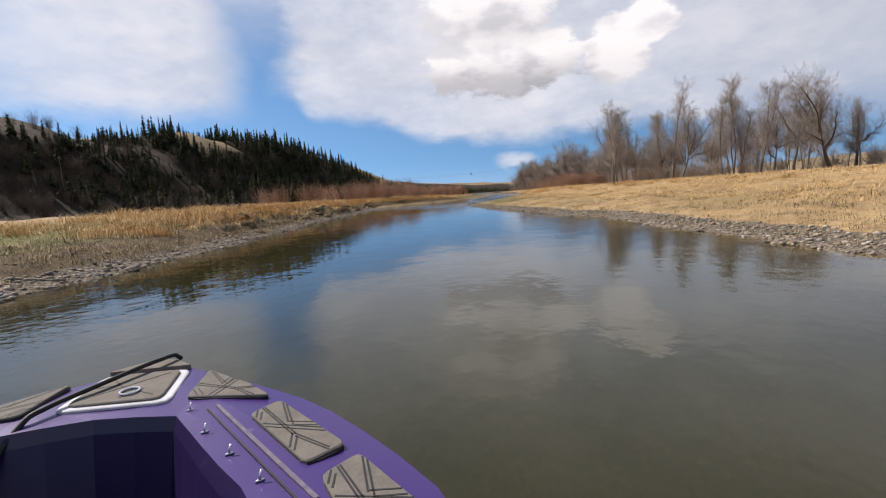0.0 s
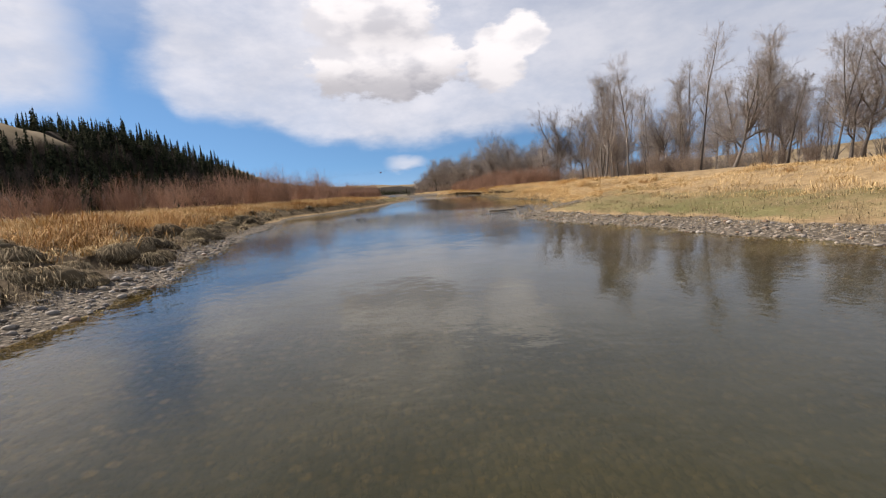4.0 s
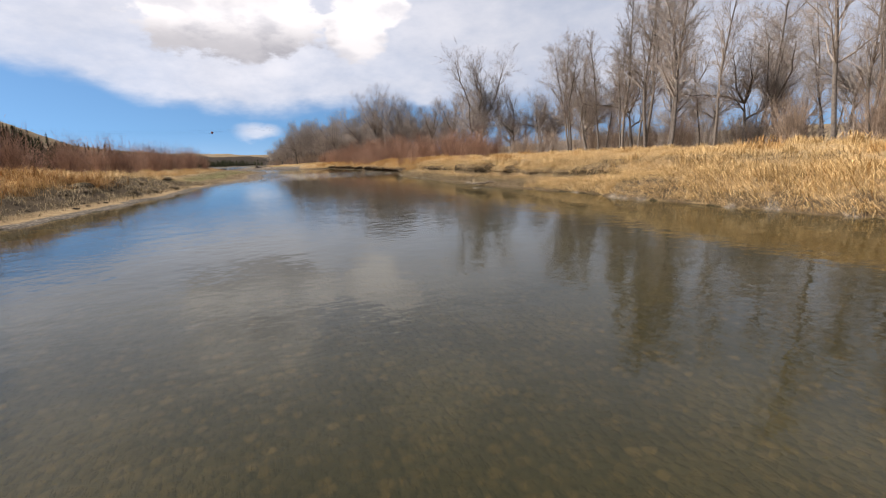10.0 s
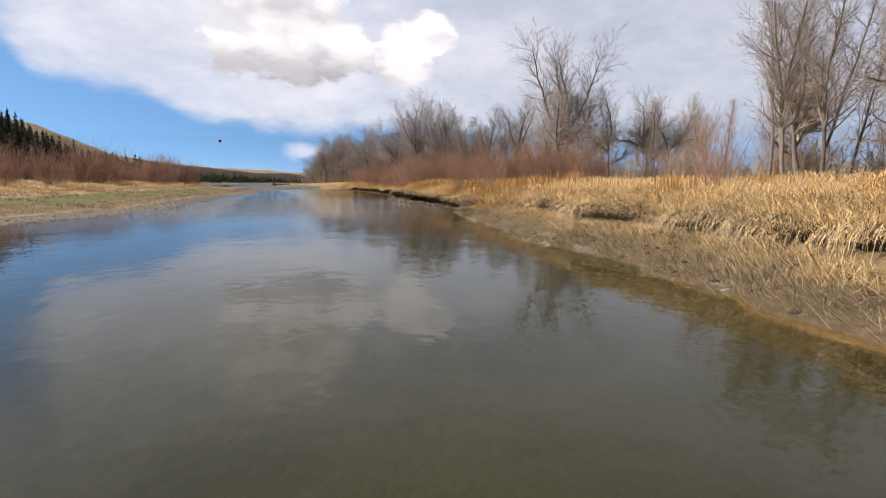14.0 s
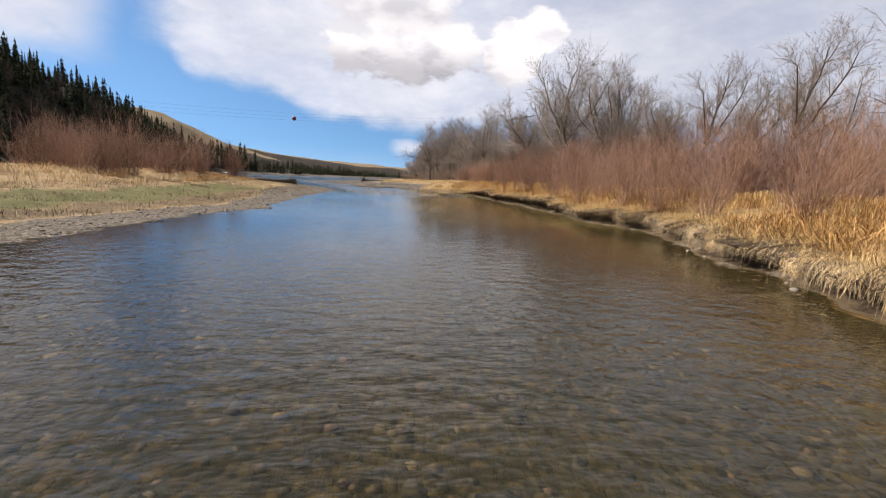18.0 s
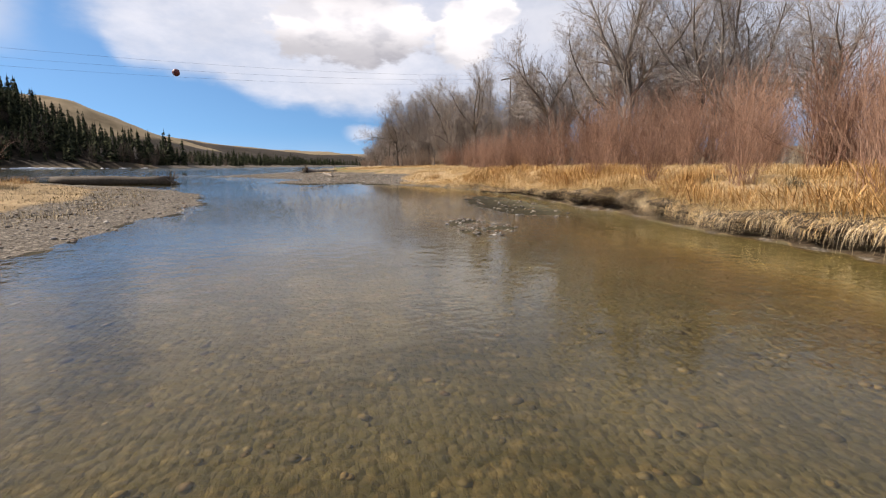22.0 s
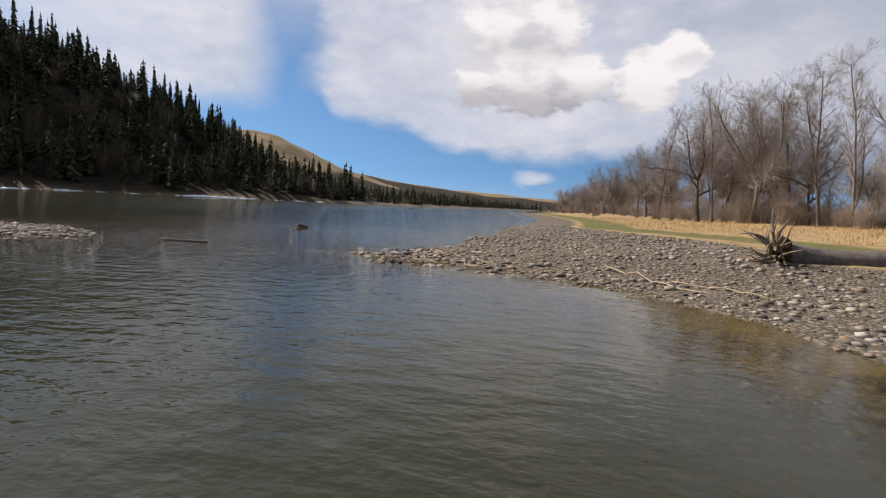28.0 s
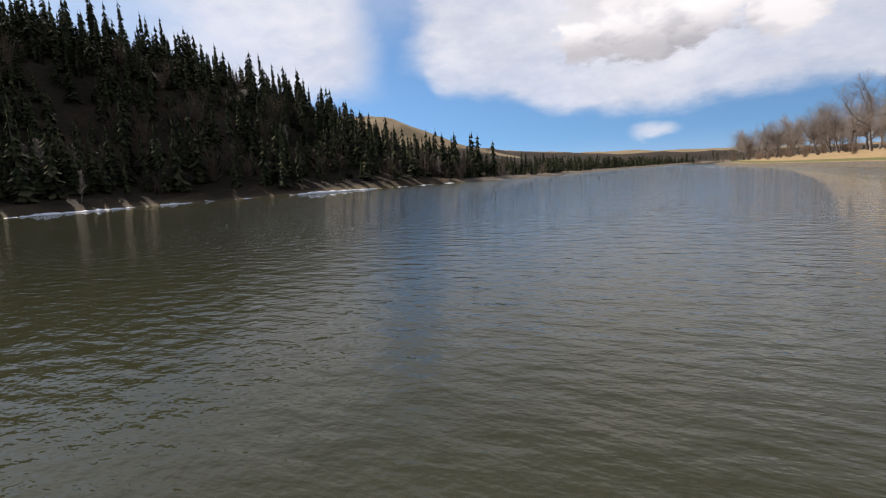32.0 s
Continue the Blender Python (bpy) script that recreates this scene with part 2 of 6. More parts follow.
STONE = stone_material("stone", [(0.055, 0.046, 0.038), (0.15, 0.125, 0.098), (0.25, 0.205, 0.155), (0.18, 0.165, 0.15), (0.34, 0.29, 0.225), (0.20, 0.125, 0.075), (0.43, 0.385, 0.32), (0.12, 0.105, 0.09)], 0.75, 0.25)
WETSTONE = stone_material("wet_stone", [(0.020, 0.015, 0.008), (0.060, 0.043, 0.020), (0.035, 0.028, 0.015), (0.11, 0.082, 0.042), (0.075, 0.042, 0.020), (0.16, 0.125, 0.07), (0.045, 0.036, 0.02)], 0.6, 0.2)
# Darker set of stone tones, for the dark stretches of the bed.
DARKSTONE = stone_material("dark_stone", [(0.008, 0.007, 0.004), (0.020, 0.016, 0.008), (0.040, 0.030, 0.014), (0.014, 0.012, 0.007), (0.085, 0.062, 0.034), (0.055, 0.030, 0.014), (0.018, 0.016, 0.009)], 0.6, 0.2)
TANSTONE = stone_material("tan_stone", [(0.17, 0.115, 0.065), (0.23, 0.18, 0.12), (0.13, 0.072, 0.038), (0.28, 0.24, 0.18), (0.10, 0.075, 0.04)], 0.6, 0.3)
SNOW = plain("snow", (0.70, 0.72, 0.76), (0.85, 0.86, 0.88), 2, 0.7, 0.3, 0.4, 0.05)


def ground_material():
    m, n, b = material("river_ground", 0.95, 0, 0.1)
    p = pos_vec(n)
    big, mid, small = n.noise(p, 0.12, 5.0), n.noise(p, 1.1, 6.0, 0.65), n.noise(p, 9.0, 5.0, 0.7)
    mixn = n.math("ADD", n.math("MULTIPLY", mid, 0.5), n.math("MULTIPLY", small, 0.5))
    # matted dry grass, combed by the floods
    comb = n.noise(n.put("ShaderNodeMapping", Vector=p, Rotation=(0, 0, 0.5), Scale=(9.0, 1.6, 3.0)), 1.6, 6.0, 0.65)
    straw = n.ramp(n.math("ADD", n.math("MULTIPLY", comb, 0.55), n.math("MULTIPLY", mid, 0.45)), [(0.28, (0.12, 0.078, 0.038)), (0.44, (0.27, 0.185, 0.092)), (0.70, (0.48, 0.35, 0.19))])
    straw = n.mix(n.step(big, 0.35, 0.7, 0.0, 0.45), straw, n.mix(mid, (0.13, 0.088, 0.045), (0.36, 0.255, 0.135)))
    straw = n.mix(n.step(n.noise(p, 0.42, 5.0, 0.65), 0.48, 0.66, 0.0, 0.40), straw, n.mix(small, (0.065, 0.043, 0.024), (0.20, 0.14, 0.08)))
    green = n.ramp(mixn, [(0.3, (0.055, 0.060, 0.020)), (0.52, (0.125, 0.120, 0.045)), (0.72, (0.25, 0.205, 0.10))])
    mud = n.ramp(mixn, [(0.3, (0.036, 0.026, 0.015)), (0.7, (0.145, 0.105, 0.062))])
    cell = n.put("ShaderNodeTexVoronoi", 1, Vector=p, Scale=11.0)
    dist = n.put("ShaderNodeTexVoronoi", 0, Vector=p, Scale=11.0)
    tone = n.put("ShaderNodeSeparateColor", 0, Color=cell)
    pebble = n.ramp(tone, [(0.0, (0.07, 0.055, 0.039)), (0.5, (0.15, 0.122, 0.090)), (1.0, (0.27, 0.228, 0.175))])
    pebble = n.mix(n.step(dist, 0.35, 0.75), pebble, (0.10, 0.085, 0.065))
    bedcell = n.put("ShaderNodeTexVoronoi", 1, Vector=p, Scale=8.0)
    bedd = n.put("ShaderNodeTexVoronoi", 0, Vector=p, Scale=8.0)
    bed = n.ramp(n.put("ShaderNodeSeparateColor", 0, Color=bedcell), [(0.0, (0.018, 0.014, 0.006)), (0.5, (0.050, 0.036, 0.015)), (0.85, (0.082, 0.057, 0.024)), (1.0, (0.125, 0.092, 0.046))])
    bed = n.mix(n.step(bedd, 0.3, 0.7), bed, (0.022, 0.019, 0.010))
    silt = n.math("ADD", n.step(n.noise(p, 0.5, 4.0), 0.42, 0.62, 0.08, 0.55), n.math("MULTIPLY", n.math("SUBTRACT", 1.0, attr(n, "gravel")), 0.7), clamp=True)
    algae = attr(n, "algae")
    silt = n.math("MAXIMUM", silt, n.math("MULTIPLY", attr(n, "sand"), n.step(n.noise(p, 0.8, 4.0), 0.35, 0.6, 0.6, 1.0)))
    silt = n.math("MULTIPLY", silt, n.math("SUBTRACT", 1.0, n.math("MULTIPLY", algae, 0.85)))
    bed = n.mix(silt, bed, n.mix(small, (0.082, 0.069, 0.037), (0.172, 0.145, 0.080)))
    bed = n.mix(n.math("MULTIPLY", algae, 0.75), bed, n.mix(n.step(bedd, 0.1, 0.6), (0.026, 0.022, 0.010), (0.007, 0.006, 0.003)))
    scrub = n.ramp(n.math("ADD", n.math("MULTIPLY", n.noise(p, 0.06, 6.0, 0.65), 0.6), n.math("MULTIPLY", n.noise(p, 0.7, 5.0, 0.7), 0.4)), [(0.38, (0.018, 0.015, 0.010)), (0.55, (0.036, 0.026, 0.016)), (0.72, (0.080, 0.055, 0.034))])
    prairie = n.ramp(n.noise(p, 0.05, 6.0, 0.65), [(0.3, (0.13, 0.095, 0.052)), (0.7, (0.27, 0.205, 0.12))])
    c = straw
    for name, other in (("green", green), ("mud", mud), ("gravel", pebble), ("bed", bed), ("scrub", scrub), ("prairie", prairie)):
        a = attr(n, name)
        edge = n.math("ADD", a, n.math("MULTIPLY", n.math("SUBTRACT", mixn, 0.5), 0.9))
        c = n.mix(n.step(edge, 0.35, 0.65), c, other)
    colour(n, b, c)
    rel = n.math("ADD", n.math("MULTIPLY", small, 0.5), n.math("MULTIPLY", n.math("SUBTRACT", 1.0, dist), n.math("MULTIPLY", n.math("MAXIMUM", attr(n, "gravel"), attr(n, "bed")), 0.8)))
    bump(n, b, n.math("ADD", rel, n.math("MULTIPLY", comb, 0.7)), 0.8, 0.08)
    return m


def water_material():
    m = bpy.data.materials.new("river_water")
    m.use_nodes = True
    t = m.node_tree
    t.nodes.clear()
    n = Nodes(t)
    p = pos_vec(n)
    riffle = attr(n, "riffle")
    flow = n.put("ShaderNodeMapping", Vector=p, Rotation=(0, 0, 0.15), Scale=(1.0, 0.7, 1.0))
    across = n.put("ShaderNodeMapping", Vector=p, Rotation=(0, 0, -0.2), Scale=(0.8, 1.25, 1.0))
    calm = n.noise(flow, 0.9, 2.0, 0.5)
    chop = n.noise(across, 2.7, 3.5, 0.55)
    gust = n.step(n.noise(p, 0.06, 3.0), 0.42, 0.62)
    amp = n.math("ADD", n.math("MULTIPLY", riffle, 1.6), n.math("MULTIPLY", gust, 0.14))
    swell = n.noise(n.put("ShaderNodeMapping", Vector=p, Rotation=(0, 0, 0.5), Scale=(0.8, 1.7, 1.0)), 1.5, 4.0, 0.55)
    h = n.math("ADD", n.math("MULTIPLY", calm, 0.22), n.math("MULTIPLY", chop, amp))
    h = n.math("ADD", h, n.math("MULTIPLY", n.noise(flow, 5.0, 2.0, 0.5), n.math("ADD", 0.06, n.math("MULTIPLY", riffle, 0.35))))
    h = n.math("ADD", h, n.math("MULTIPLY", swell, n.math("MULTIPLY", attr(n, "big_river"), 0.95)))
    nor = n.put("ShaderNodeBump", Height=h, Strength=0.8, Distance=0.07)
    gloss = n.put("ShaderNodeBsdfGlossy", Color=(0.92, 0.95, 0.97, 1), Roughness=0.012, Normal=nor)
    clear = n.put("ShaderNodeBsdfRefraction", Color=(0.91, 0.82, 0.55, 1), Roughness=0.0, IOR=1.33, Normal=nor)
    murkcol = n.ramp(n.noise(p, 0.25, 4.0), [(0.3, (0.021, 0.0205, 0.0085)), (0.7, (0.031, 0.0295, 0.0125))])
    murkcol = n.mix(attr(n, "big_river"), murkcol, (0.026, 0.027, 0.014))
    murk = n.put("ShaderNodeBsdfDiffuse", Color=murkcol, Normal=nor)
    body = n.put("ShaderNodeMixShader", Fac=attr(n, "turbid"), i1=clear, i2=murk)
    fres = n.put("ShaderNodeFresnel", IOR=1.33, Normal=nor)
    mixed = n.put("ShaderNodeMixShader", Fac=fres, i1=body, i2=gloss)
    out = t.nodes.new("ShaderNodeOutputMaterial")
    t.links.new(mixed, out.inputs[0])
    return m


# ---------------------------------------------------------------- helpers for meshes
def mesh_of(name, verts, faces, mat, attrs=None, smooth=False, mats=None, mat_index=None):
    """A mesh from arrays: verts (n,3), faces (m,3 or 4) or a list of such arrays."""
    me = bpy.data.meshes.new(name)
    faces = faces if isinstance(faces, list) else [faces]
    faces = [np.asarray(f, np.int32) for f in faces if len(f)]
    loops = np.concatenate([f.ravel() for f in faces])
    sizes = np.concatenate([np.full(len(f), f.shape[1], np.int32) for f in faces])
    me.vertices.add(len(verts))
    me.vertices.foreach_set("co", np.asarray(verts, np.float32).ravel())
    me.loops.add(len(loops))
    me.loops.foreach_set("vertex_index", loops)
    me.polygons.add(len(sizes))
    me.polygons.foreach_set("loop_start", np.concatenate([[0], np.cumsum(sizes)[:-1]]).astype(np.int32))
    me.polygons.foreach_set("loop_total", sizes)
    if smooth:
        me.polygons.foreach_set("use_smooth", np.ones(len(sizes), bool))
    for mm in (mats or [mat]):
        me.materials.append(mm)
    for k, v in (attrs or {}).items():
        a = me.attributes.new(k, "FLOAT", "POINT")
        a.data.foreach_set("value", np.asarray(v, np.float32).ravel())
    me.update(calc_edges=True)
    return me


def part(name, bm, mat, parent, label=""):
    """Links a bmesh (or a ready mesh) as one mesh object under a thing or part."""
    if isinstance(bm, bmesh.types.BMesh):
        me = bpy.data.meshes.new(name)
        bm.to_mesh(me)
        bm.free()
        me.materials.append(mat)
    else:
        me = bm
    ob = new(name, me)
    ob.parent = parent
    if label:
        ob["label"] = label
    return ob


def tubes(p0, p1, r0, r1, sides):
    """Open tapered tubes between rows of points: verts and quads."""
    p0, p1, r0, r1 = (np.asarray(v, float) for v in (p0, p1, r0, r1))
    d = p1 - p0
    d /= np.linalg.norm(d, axis=1, keepdims=True) + 1e-9
    ref = np.where(np.abs(d[:, 2:]) < 0.9, [[0, 0, 1.0]], [[1.0, 0, 0]])
    a = np.cross(d, ref)
    a /= np.linalg.norm(a, axis=1, keepdims=True)
    b = np.cross(d, a)
    ang = np.arange(sides) * 2 * np.pi / sides
    ring = a[:, None] * np.cos(ang)[None, :, None] + b[:, None] * np.sin(ang)[None, :, None]
    v = np.stack([p0[:, None] + ring * r0[:, None, None], p1[:, None] + ring * r1[:, None, None]], 1)
    k = np.arange(sides)
    q = np.stack([k, (k + 1) % sides, sides + (k + 1) % sides, sides + k], 1)
    f = np.arange(len(p0))[:, None, None] * 2 * sides + q[None]
    return v.reshape(-1, 3), f.reshape(-1, 4)


def chain(points, radii, sides=8, cap=True):
    """One continuous tapered tube along a polyline: verts and faces."""
    pts, n = np.asarray(points, float), len(points)
    tang = np.gradient(pts, axis=0)
    tang /= np.linalg.norm(tang, axis=1, keepdims=True) + 1e-9
    ref = np.array([0.3, 0.2, 1.0]) if abs(tang[0, 2]) < 0.8 else np.array([1.0, 0.2, 0])
    vs = []
    for k in range(n):
        a = np.cross(tang[k], ref)
        a /= np.linalg.norm(a) + 1e-9
        b = np.cross(tang[k], a)
        ang = np.arange(sides) * 2 * np.pi / sides
        vs.append(pts[k] + radii[k] * (np.cos(ang)[:, None] * a + np.sin(ang)[:, None] * b))
    v = np.concatenate(vs)
    k = np.arange(sides)
    q = np.concatenate([np.stack([k, (k + 1) % sides, sides + (k + 1) % sides, sides + k], 1) + i * sides for i in range(n - 1)])
    faces = [q]
    if cap:
        v = np.concatenate([v, pts[:1], pts[-1:]])
        c0, c1, o = n * sides, n * sides + 1, (n - 1) * sides
        faces.append(np.concatenate([np.stack([(k + 1) % sides, k, np.full(sides, c0)], 1), np.stack([o + k, o + (k + 1) % sides, np.full(sides, c1)], 1)]))
    return v, faces


def scatter(base_v, base_f, places, turns, scales, tilt=None):
    """Many copies of small base meshes, joined: verts, faces."""
    m, nv = len(places), len(base_v)
    c, s = np.cos(turns), np.sin(turns)
    sc = np.asarray(scales, float)
    sc = sc[:, None] * np.ones(3) if sc.ndim == 1 else sc
    b = base_v[None] * sc[:, None, :]
    x = b[..., 0] * c[:, None] - b[..., 1] * s[:, None]
    y = b[..., 0] * s[:, None] + b[..., 1] * c[:, None]
    z = b[..., 2]
    if tilt is not None:
        x, y = x + z * tilt[:, :1], y + z * tilt[:, 1:]
    v = np.stack([x, y, z], -1) + np.asarray(places)[:, None]
    return v.reshape(-1, 3), (np.arange(m)[:, None, None] * nv + base_f[None]).reshape(-1, base_f.shape[1])

# ---------------------------------------------------------------- the lie of the land
LEFT = [(-80, -10), (0, -11), (9, -12.1), (16, -12.9), (24, -14.2), (31, -15.6), (37, -17.2), (47, -19), (55, -19.7), (64, -21.4), (82, -24.3), (96, -25.5), (107, -21.4), (118, -18), (132, -16), (145, -15), (155, -11.5), (160, -10), (181, -10.6), (194, -9.2), (200, -8.4), (212, -9.2), (229, -9.4), (236, -10.2), (241, -12), (248, -16.3), (254, -22), (260, -32), (264, -46)]
RIGHT = [(-80, 12), (0, 9), (11, 7.7), (17, 6.5), (25, 5.4), (34, 2.5), (41, 0.5), (49, -2.4), (58, -4), (64, -5.6), (70, -6.6), (73, -5.5), (75, -2.6), (79, -0.7), (85, 1.2), (92, 2.1), (101, 2.7), (112, 2.4), (125, 2.5), (133, 3), (142, 3.6), (150, 4.5), (158, 6.6), (163, 7.1), (180, 6.7), (188, 8.5), (193, 9.7), (200, 9.1), (210, 9.1), (222, 8.4), (239, 8), (246, 6.7), (252, 4), (256, 0.5), (262, -1), (268, -2.5), (272, -6), (275, -10), (278, -13.5), (281, -15), (283, -16.5), (285, -20), (286.5, -24.2), (292, -22.4), (308, -20.8), (316, -20.5), (340, -17.5), (358, -17), (400, -18.5), (450, -22), (520, -15), (600, -8), (700, 20), (850, 100), (1200, 400), (3000, 2000)]
OUTER = [(-80, -80), (0, -72), (60, -64), (120, -60), (180, -54), (230, -44), (252, -36), (264, -47)]
FAR = [(-400, -175), (0, -168), (120, -160), (250, -152), (345, -146), (385, -142), (435, -110), (480, -84), (560, -66), (640, -54), (720, -26), (850, 40), (1200, 320), (3000, 1800)]


def line(table, y):
    t = np.array(table, float)
    return np.interp(y, t[:, 0], t[:, 1])


def wave(x, y, s, seed=0.0):
    """A smooth wavy number in about -1 to 1, from sums of sines."""
    a = np.sin(x * s * 1.00 + 1.7 * np.sin(y * s * 0.63 + seed) + seed * 3.1)
    b = np.sin(y * s * 1.13 + 1.3 * np.sin(x * s * 0.71 + seed * 2.2) + seed)
    c = np.sin((x + y) * s * 1.9 + seed * 5.0) * np.sin((x - y) * s * 1.6 + seed)
    return (a + b + c) / 3


def smooth(v, lo, hi):
    t = np.clip((v - lo) / (hi - lo), 0, 1)
    return t * t * (3 - 2 * t)


def bar_width(y):
    """How wide the bare gravel lies along the right bank where it runs out into the bar."""
    return np.interp(y, [246, 252, 256, 262, 268, 275, 283, 298, 318], [0.2, 1.0, 2.5, 3.5, 5.0, 11.0, 13.0, 13.0, 5.5])


def land(x, y):
    """Height of the ground and what covers it, for arrays x, y."""
    x, y = np.asarray(x, float), np.asarray(y, float)
    wob = 0.45 * wave(0 * x, y, 0.9, 2.0) + 0.25 * wave(0 * x, y, 2.3, 5.0)
    near = smooth(y, -60, 0) * (1 - smooth(y, 330, 380))
    def slope(t):
        return 1 / np.sqrt(1 + np.clip((line(t, y + 1.5) - line(t, y - 1.5)) / 3, -4, 4) ** 2)
    dr = (x - line(RIGHT, y) + wob * near) * slope(RIGHT)
    dl = (line(LEFT, y) - x + wob * near) * slope(LEFT)
    do = x - line(OUTER, y)
    df = line(FAR, y) - x
    lumps = 0.10 * wave(x, y, 0.8, 1.0) + 0.06 * wave(x, y, 2.1, 3.0)
    tuss = 0.10 * wave(x, y, 3.3, 7.0)
    # right bank: gravelly and gentle at first, then a cut bank, then the wide gravel bar
    gentle = np.interp(dr, [0, 1.5, 3, 8, 16, 30, 60], [0, 0.22, 0.42, 0.95, 1.75, 2.0, 2.2])
    steep = np.interp(dr, [0, 0.3, 0.65, 1.0, 2.2, 4, 10, 30, 60], [0, 0.02, 0.12, 0.45, 1.12, 1.5, 1.85, 2.0, 2.2])
    older = np.interp(dr, [0, 0.3, 0.65, 1.0, 2.2, 4, 10, 30, 60], [0, 0.10, 0.55, 0.95, 1.35, 1.6, 1.85, 2.0, 2.2])
    steep = older + (steep - older) * smooth(y, 140, 156)
    slump = np.interp(dr, [0, 0.5, 2.1, 2.6, 3.4, 6, 12, 30, 60], [0, 0.12, 0.55, 1.15, 1.45, 1.65, 1.85, 2.0, 2.2])
    ks = smooth(y, 108, 118) * (1 - smooth(y, 148, 156))
    steep = steep * (1 - ks) + slump * ks
    wide = bar_width(y)
    bar = np.interp(dr, [0, 1, 6, 14, 22, 34, 60], [0, 0.10, 0.38, 0.70, 1.1, 1.7, 2.1]) + 0.7 * smooth(dr, wide, wide + 3.5) * (1 - smooth(y, 276, 290)) * (1 - smooth(dr, 14, 34))
    k1 = smooth(y, 82, 94)
    k2 = smooth(y, 246, 256)
    hr = gentle * (1 - k1) + steep * k1 * (1 - k2) + bar * k2
    hr = hr + (lumps * smooth(dr, 1, 6) + tuss * smooth(dr, 0.6, 3)) * (1 - 0.7 * k2)
    # left bank
    l1 = np.interp(dl, [0, 1.2, 2.5, 5, 14, 30, 45], [0, 0.22, 0.62, 0.85, 1.25, 1.7, 1.7])
    l2 = np.interp(dl, [0, 1.0, 2.2, 4.5, 8, 14, 30], [0, 0.16, 0.55, 1.0, 1.45, 1.7, 1.9])
    l3 = np.interp(dl, [0, 3, 7, 11, 16, 24], [0, 0.16, 0.42, 0.75, 1.2, 1.5])
    j1, j2 = smooth(y, 22, 34), smooth(y, 138, 152)
    hl = l1 * (1 - j1) + l2 * j1 * (1 - j2) + l3 * j2 + (lumps * smooth(dl, 2, 6) + tuss * smooth(dl, 0.8, 3)) + 0.42 * np.maximum(wave(x, y, 2.3, 9.0), -0.15) * smooth(dl, 1.2, 2.4) * (1 - smooth(dl, 5, 9)) * (1 - j2) * smooth(y, 16, 28)
    ho = np.interp(do, [0, 3, 8, 20], [0, 0.5, 1.2, 2.2])
    island = np.minimum(hl, ho)
    # side channel and great river beds
    dep = np.interp(y, [-20, 30, 50, 62, 72, 86, 95, 110, 146, 156, 166, 182, 200, 215, 232, 246, 258, 300], [1.4, 1.3, 0.9, 0.5, 0.28, 0.32, 0.6, 1.1, 1.2, 0.6, 0.30, 0.34, 0.55, 0.45, 0.24, 0.30, 0.9, 1.9])
    inr, inl = np.maximum(-dr, 0), np.maximum(-dl, 0)
    drop = np.interp(y, [86, 96, 146, 156], [2.6, 0.8, 0.8, 2.6])
    bed = -dep * np.minimum(1 - np.exp(-inr / drop), 1 - np.exp(-np.where(y < 262, inl, 99) / 2.6)) + 0.05 * wave(x, y, 1.3, 4.0) * np.minimum(1, inr)
    main = -2.2 * (1 - np.exp(-np.minimum(np.minimum(np.maximum(-do, 0) + 0 * y, np.maximum(-df, 0)), 99) / 6))
    main = np.where(y > 258, -2.2 * (1 - np.exp(-np.minimum(inr, np.maximum(-df, 0)) / np.where(x > -60, np.interp(y, [262, 280, 290, 297, 306], [7, 9, 40, 55, 22]), 9))), main)
    # the shallow stony shelves
    def hump(cx, cy, rx, ry, top):
        q = ((x - cx) / rx) ** 2 + ((y - cy) / ry) ** 2
        return top - 0.5 * np.maximum(q - 0.15, 0)
    shelf = np.maximum.reduce([hump(-6.0, 76, 5.0, 9.0, -0.03), hump(5.2, 232, 3.4, 13, 0.03), hump(1.8, 223.8, 2.2, 5.0, 0.0), hump(-6.5, 262, 6.0, 6.0, 0.22), hump(1.0, 262, 7, 14, 0.06), hump(-41, 285, 10, 5, 0.15), hump(-22.6, 286.6, 3.2, 3.0, 0.05), hump(-12.5, 170, 4.5, 30, 0.02), hump(6.4, 172, 1.5, 9, 0.05)]) + 0.05 * wave(x, y, 2.2, 6.0)
    river = np.where((dr < 0) & (dl < 0) & (y < 262), bed, np.where(y < 262, np.where(dl > 0, main, bed), main))
    h = np.where(dr >= 0, hr, river)
    isl = (dl >= 0) & (do >= 0) & (y < 264)
    h = np.where(isl, np.maximum(island, 0.0), h)
    h = np.where((dr < 0) & ~isl, np.maximum(h, np.minimum(shelf, 0.35)), h)
    # the valley side beyond the great river
    g = np.interp(y, [-400, 0, 120, 200, 260, 330, 420, 500, 560, 620, 700, 900, 1400, 3000], [1.3, 1.3, 1.28, 1.02, 0.84, 0.94, 1.12, 1.05, 1.0, 1.0, 0.75, 0.45, 0.3, 0.25])
    gul = 1 + 0.10 * wave(x * 0.4, y, 0.045, 3.0) + 0.05 * wave(x, y, 0.11, 8.0)
    kf = np.interp(y, [405, 500, 560], [1.0, 0.45, 0.38])
    shore = smooth(y, 445, 465)
    hill = np.interp(df * np.where(df > 14, kf, 1), [0, 1.2, 5, 14, 30, 60, 90, 130, 260, 900], [0, 0.5, 2.2, 4.0, 11, 37, 52, 58, 66, 72]) * np.where(df > 14, g * gul, 1)
    hill = hill + 13 * np.exp(-((x + 232) / 40) ** 2 - ((y - 318) / 32) ** 2) * smooth(df, 30, 70)
    hill = hill + 10 * np.exp(-((x + 225) / 44) ** 2 - ((y - 627) / 60) ** 2) * (df > 30)
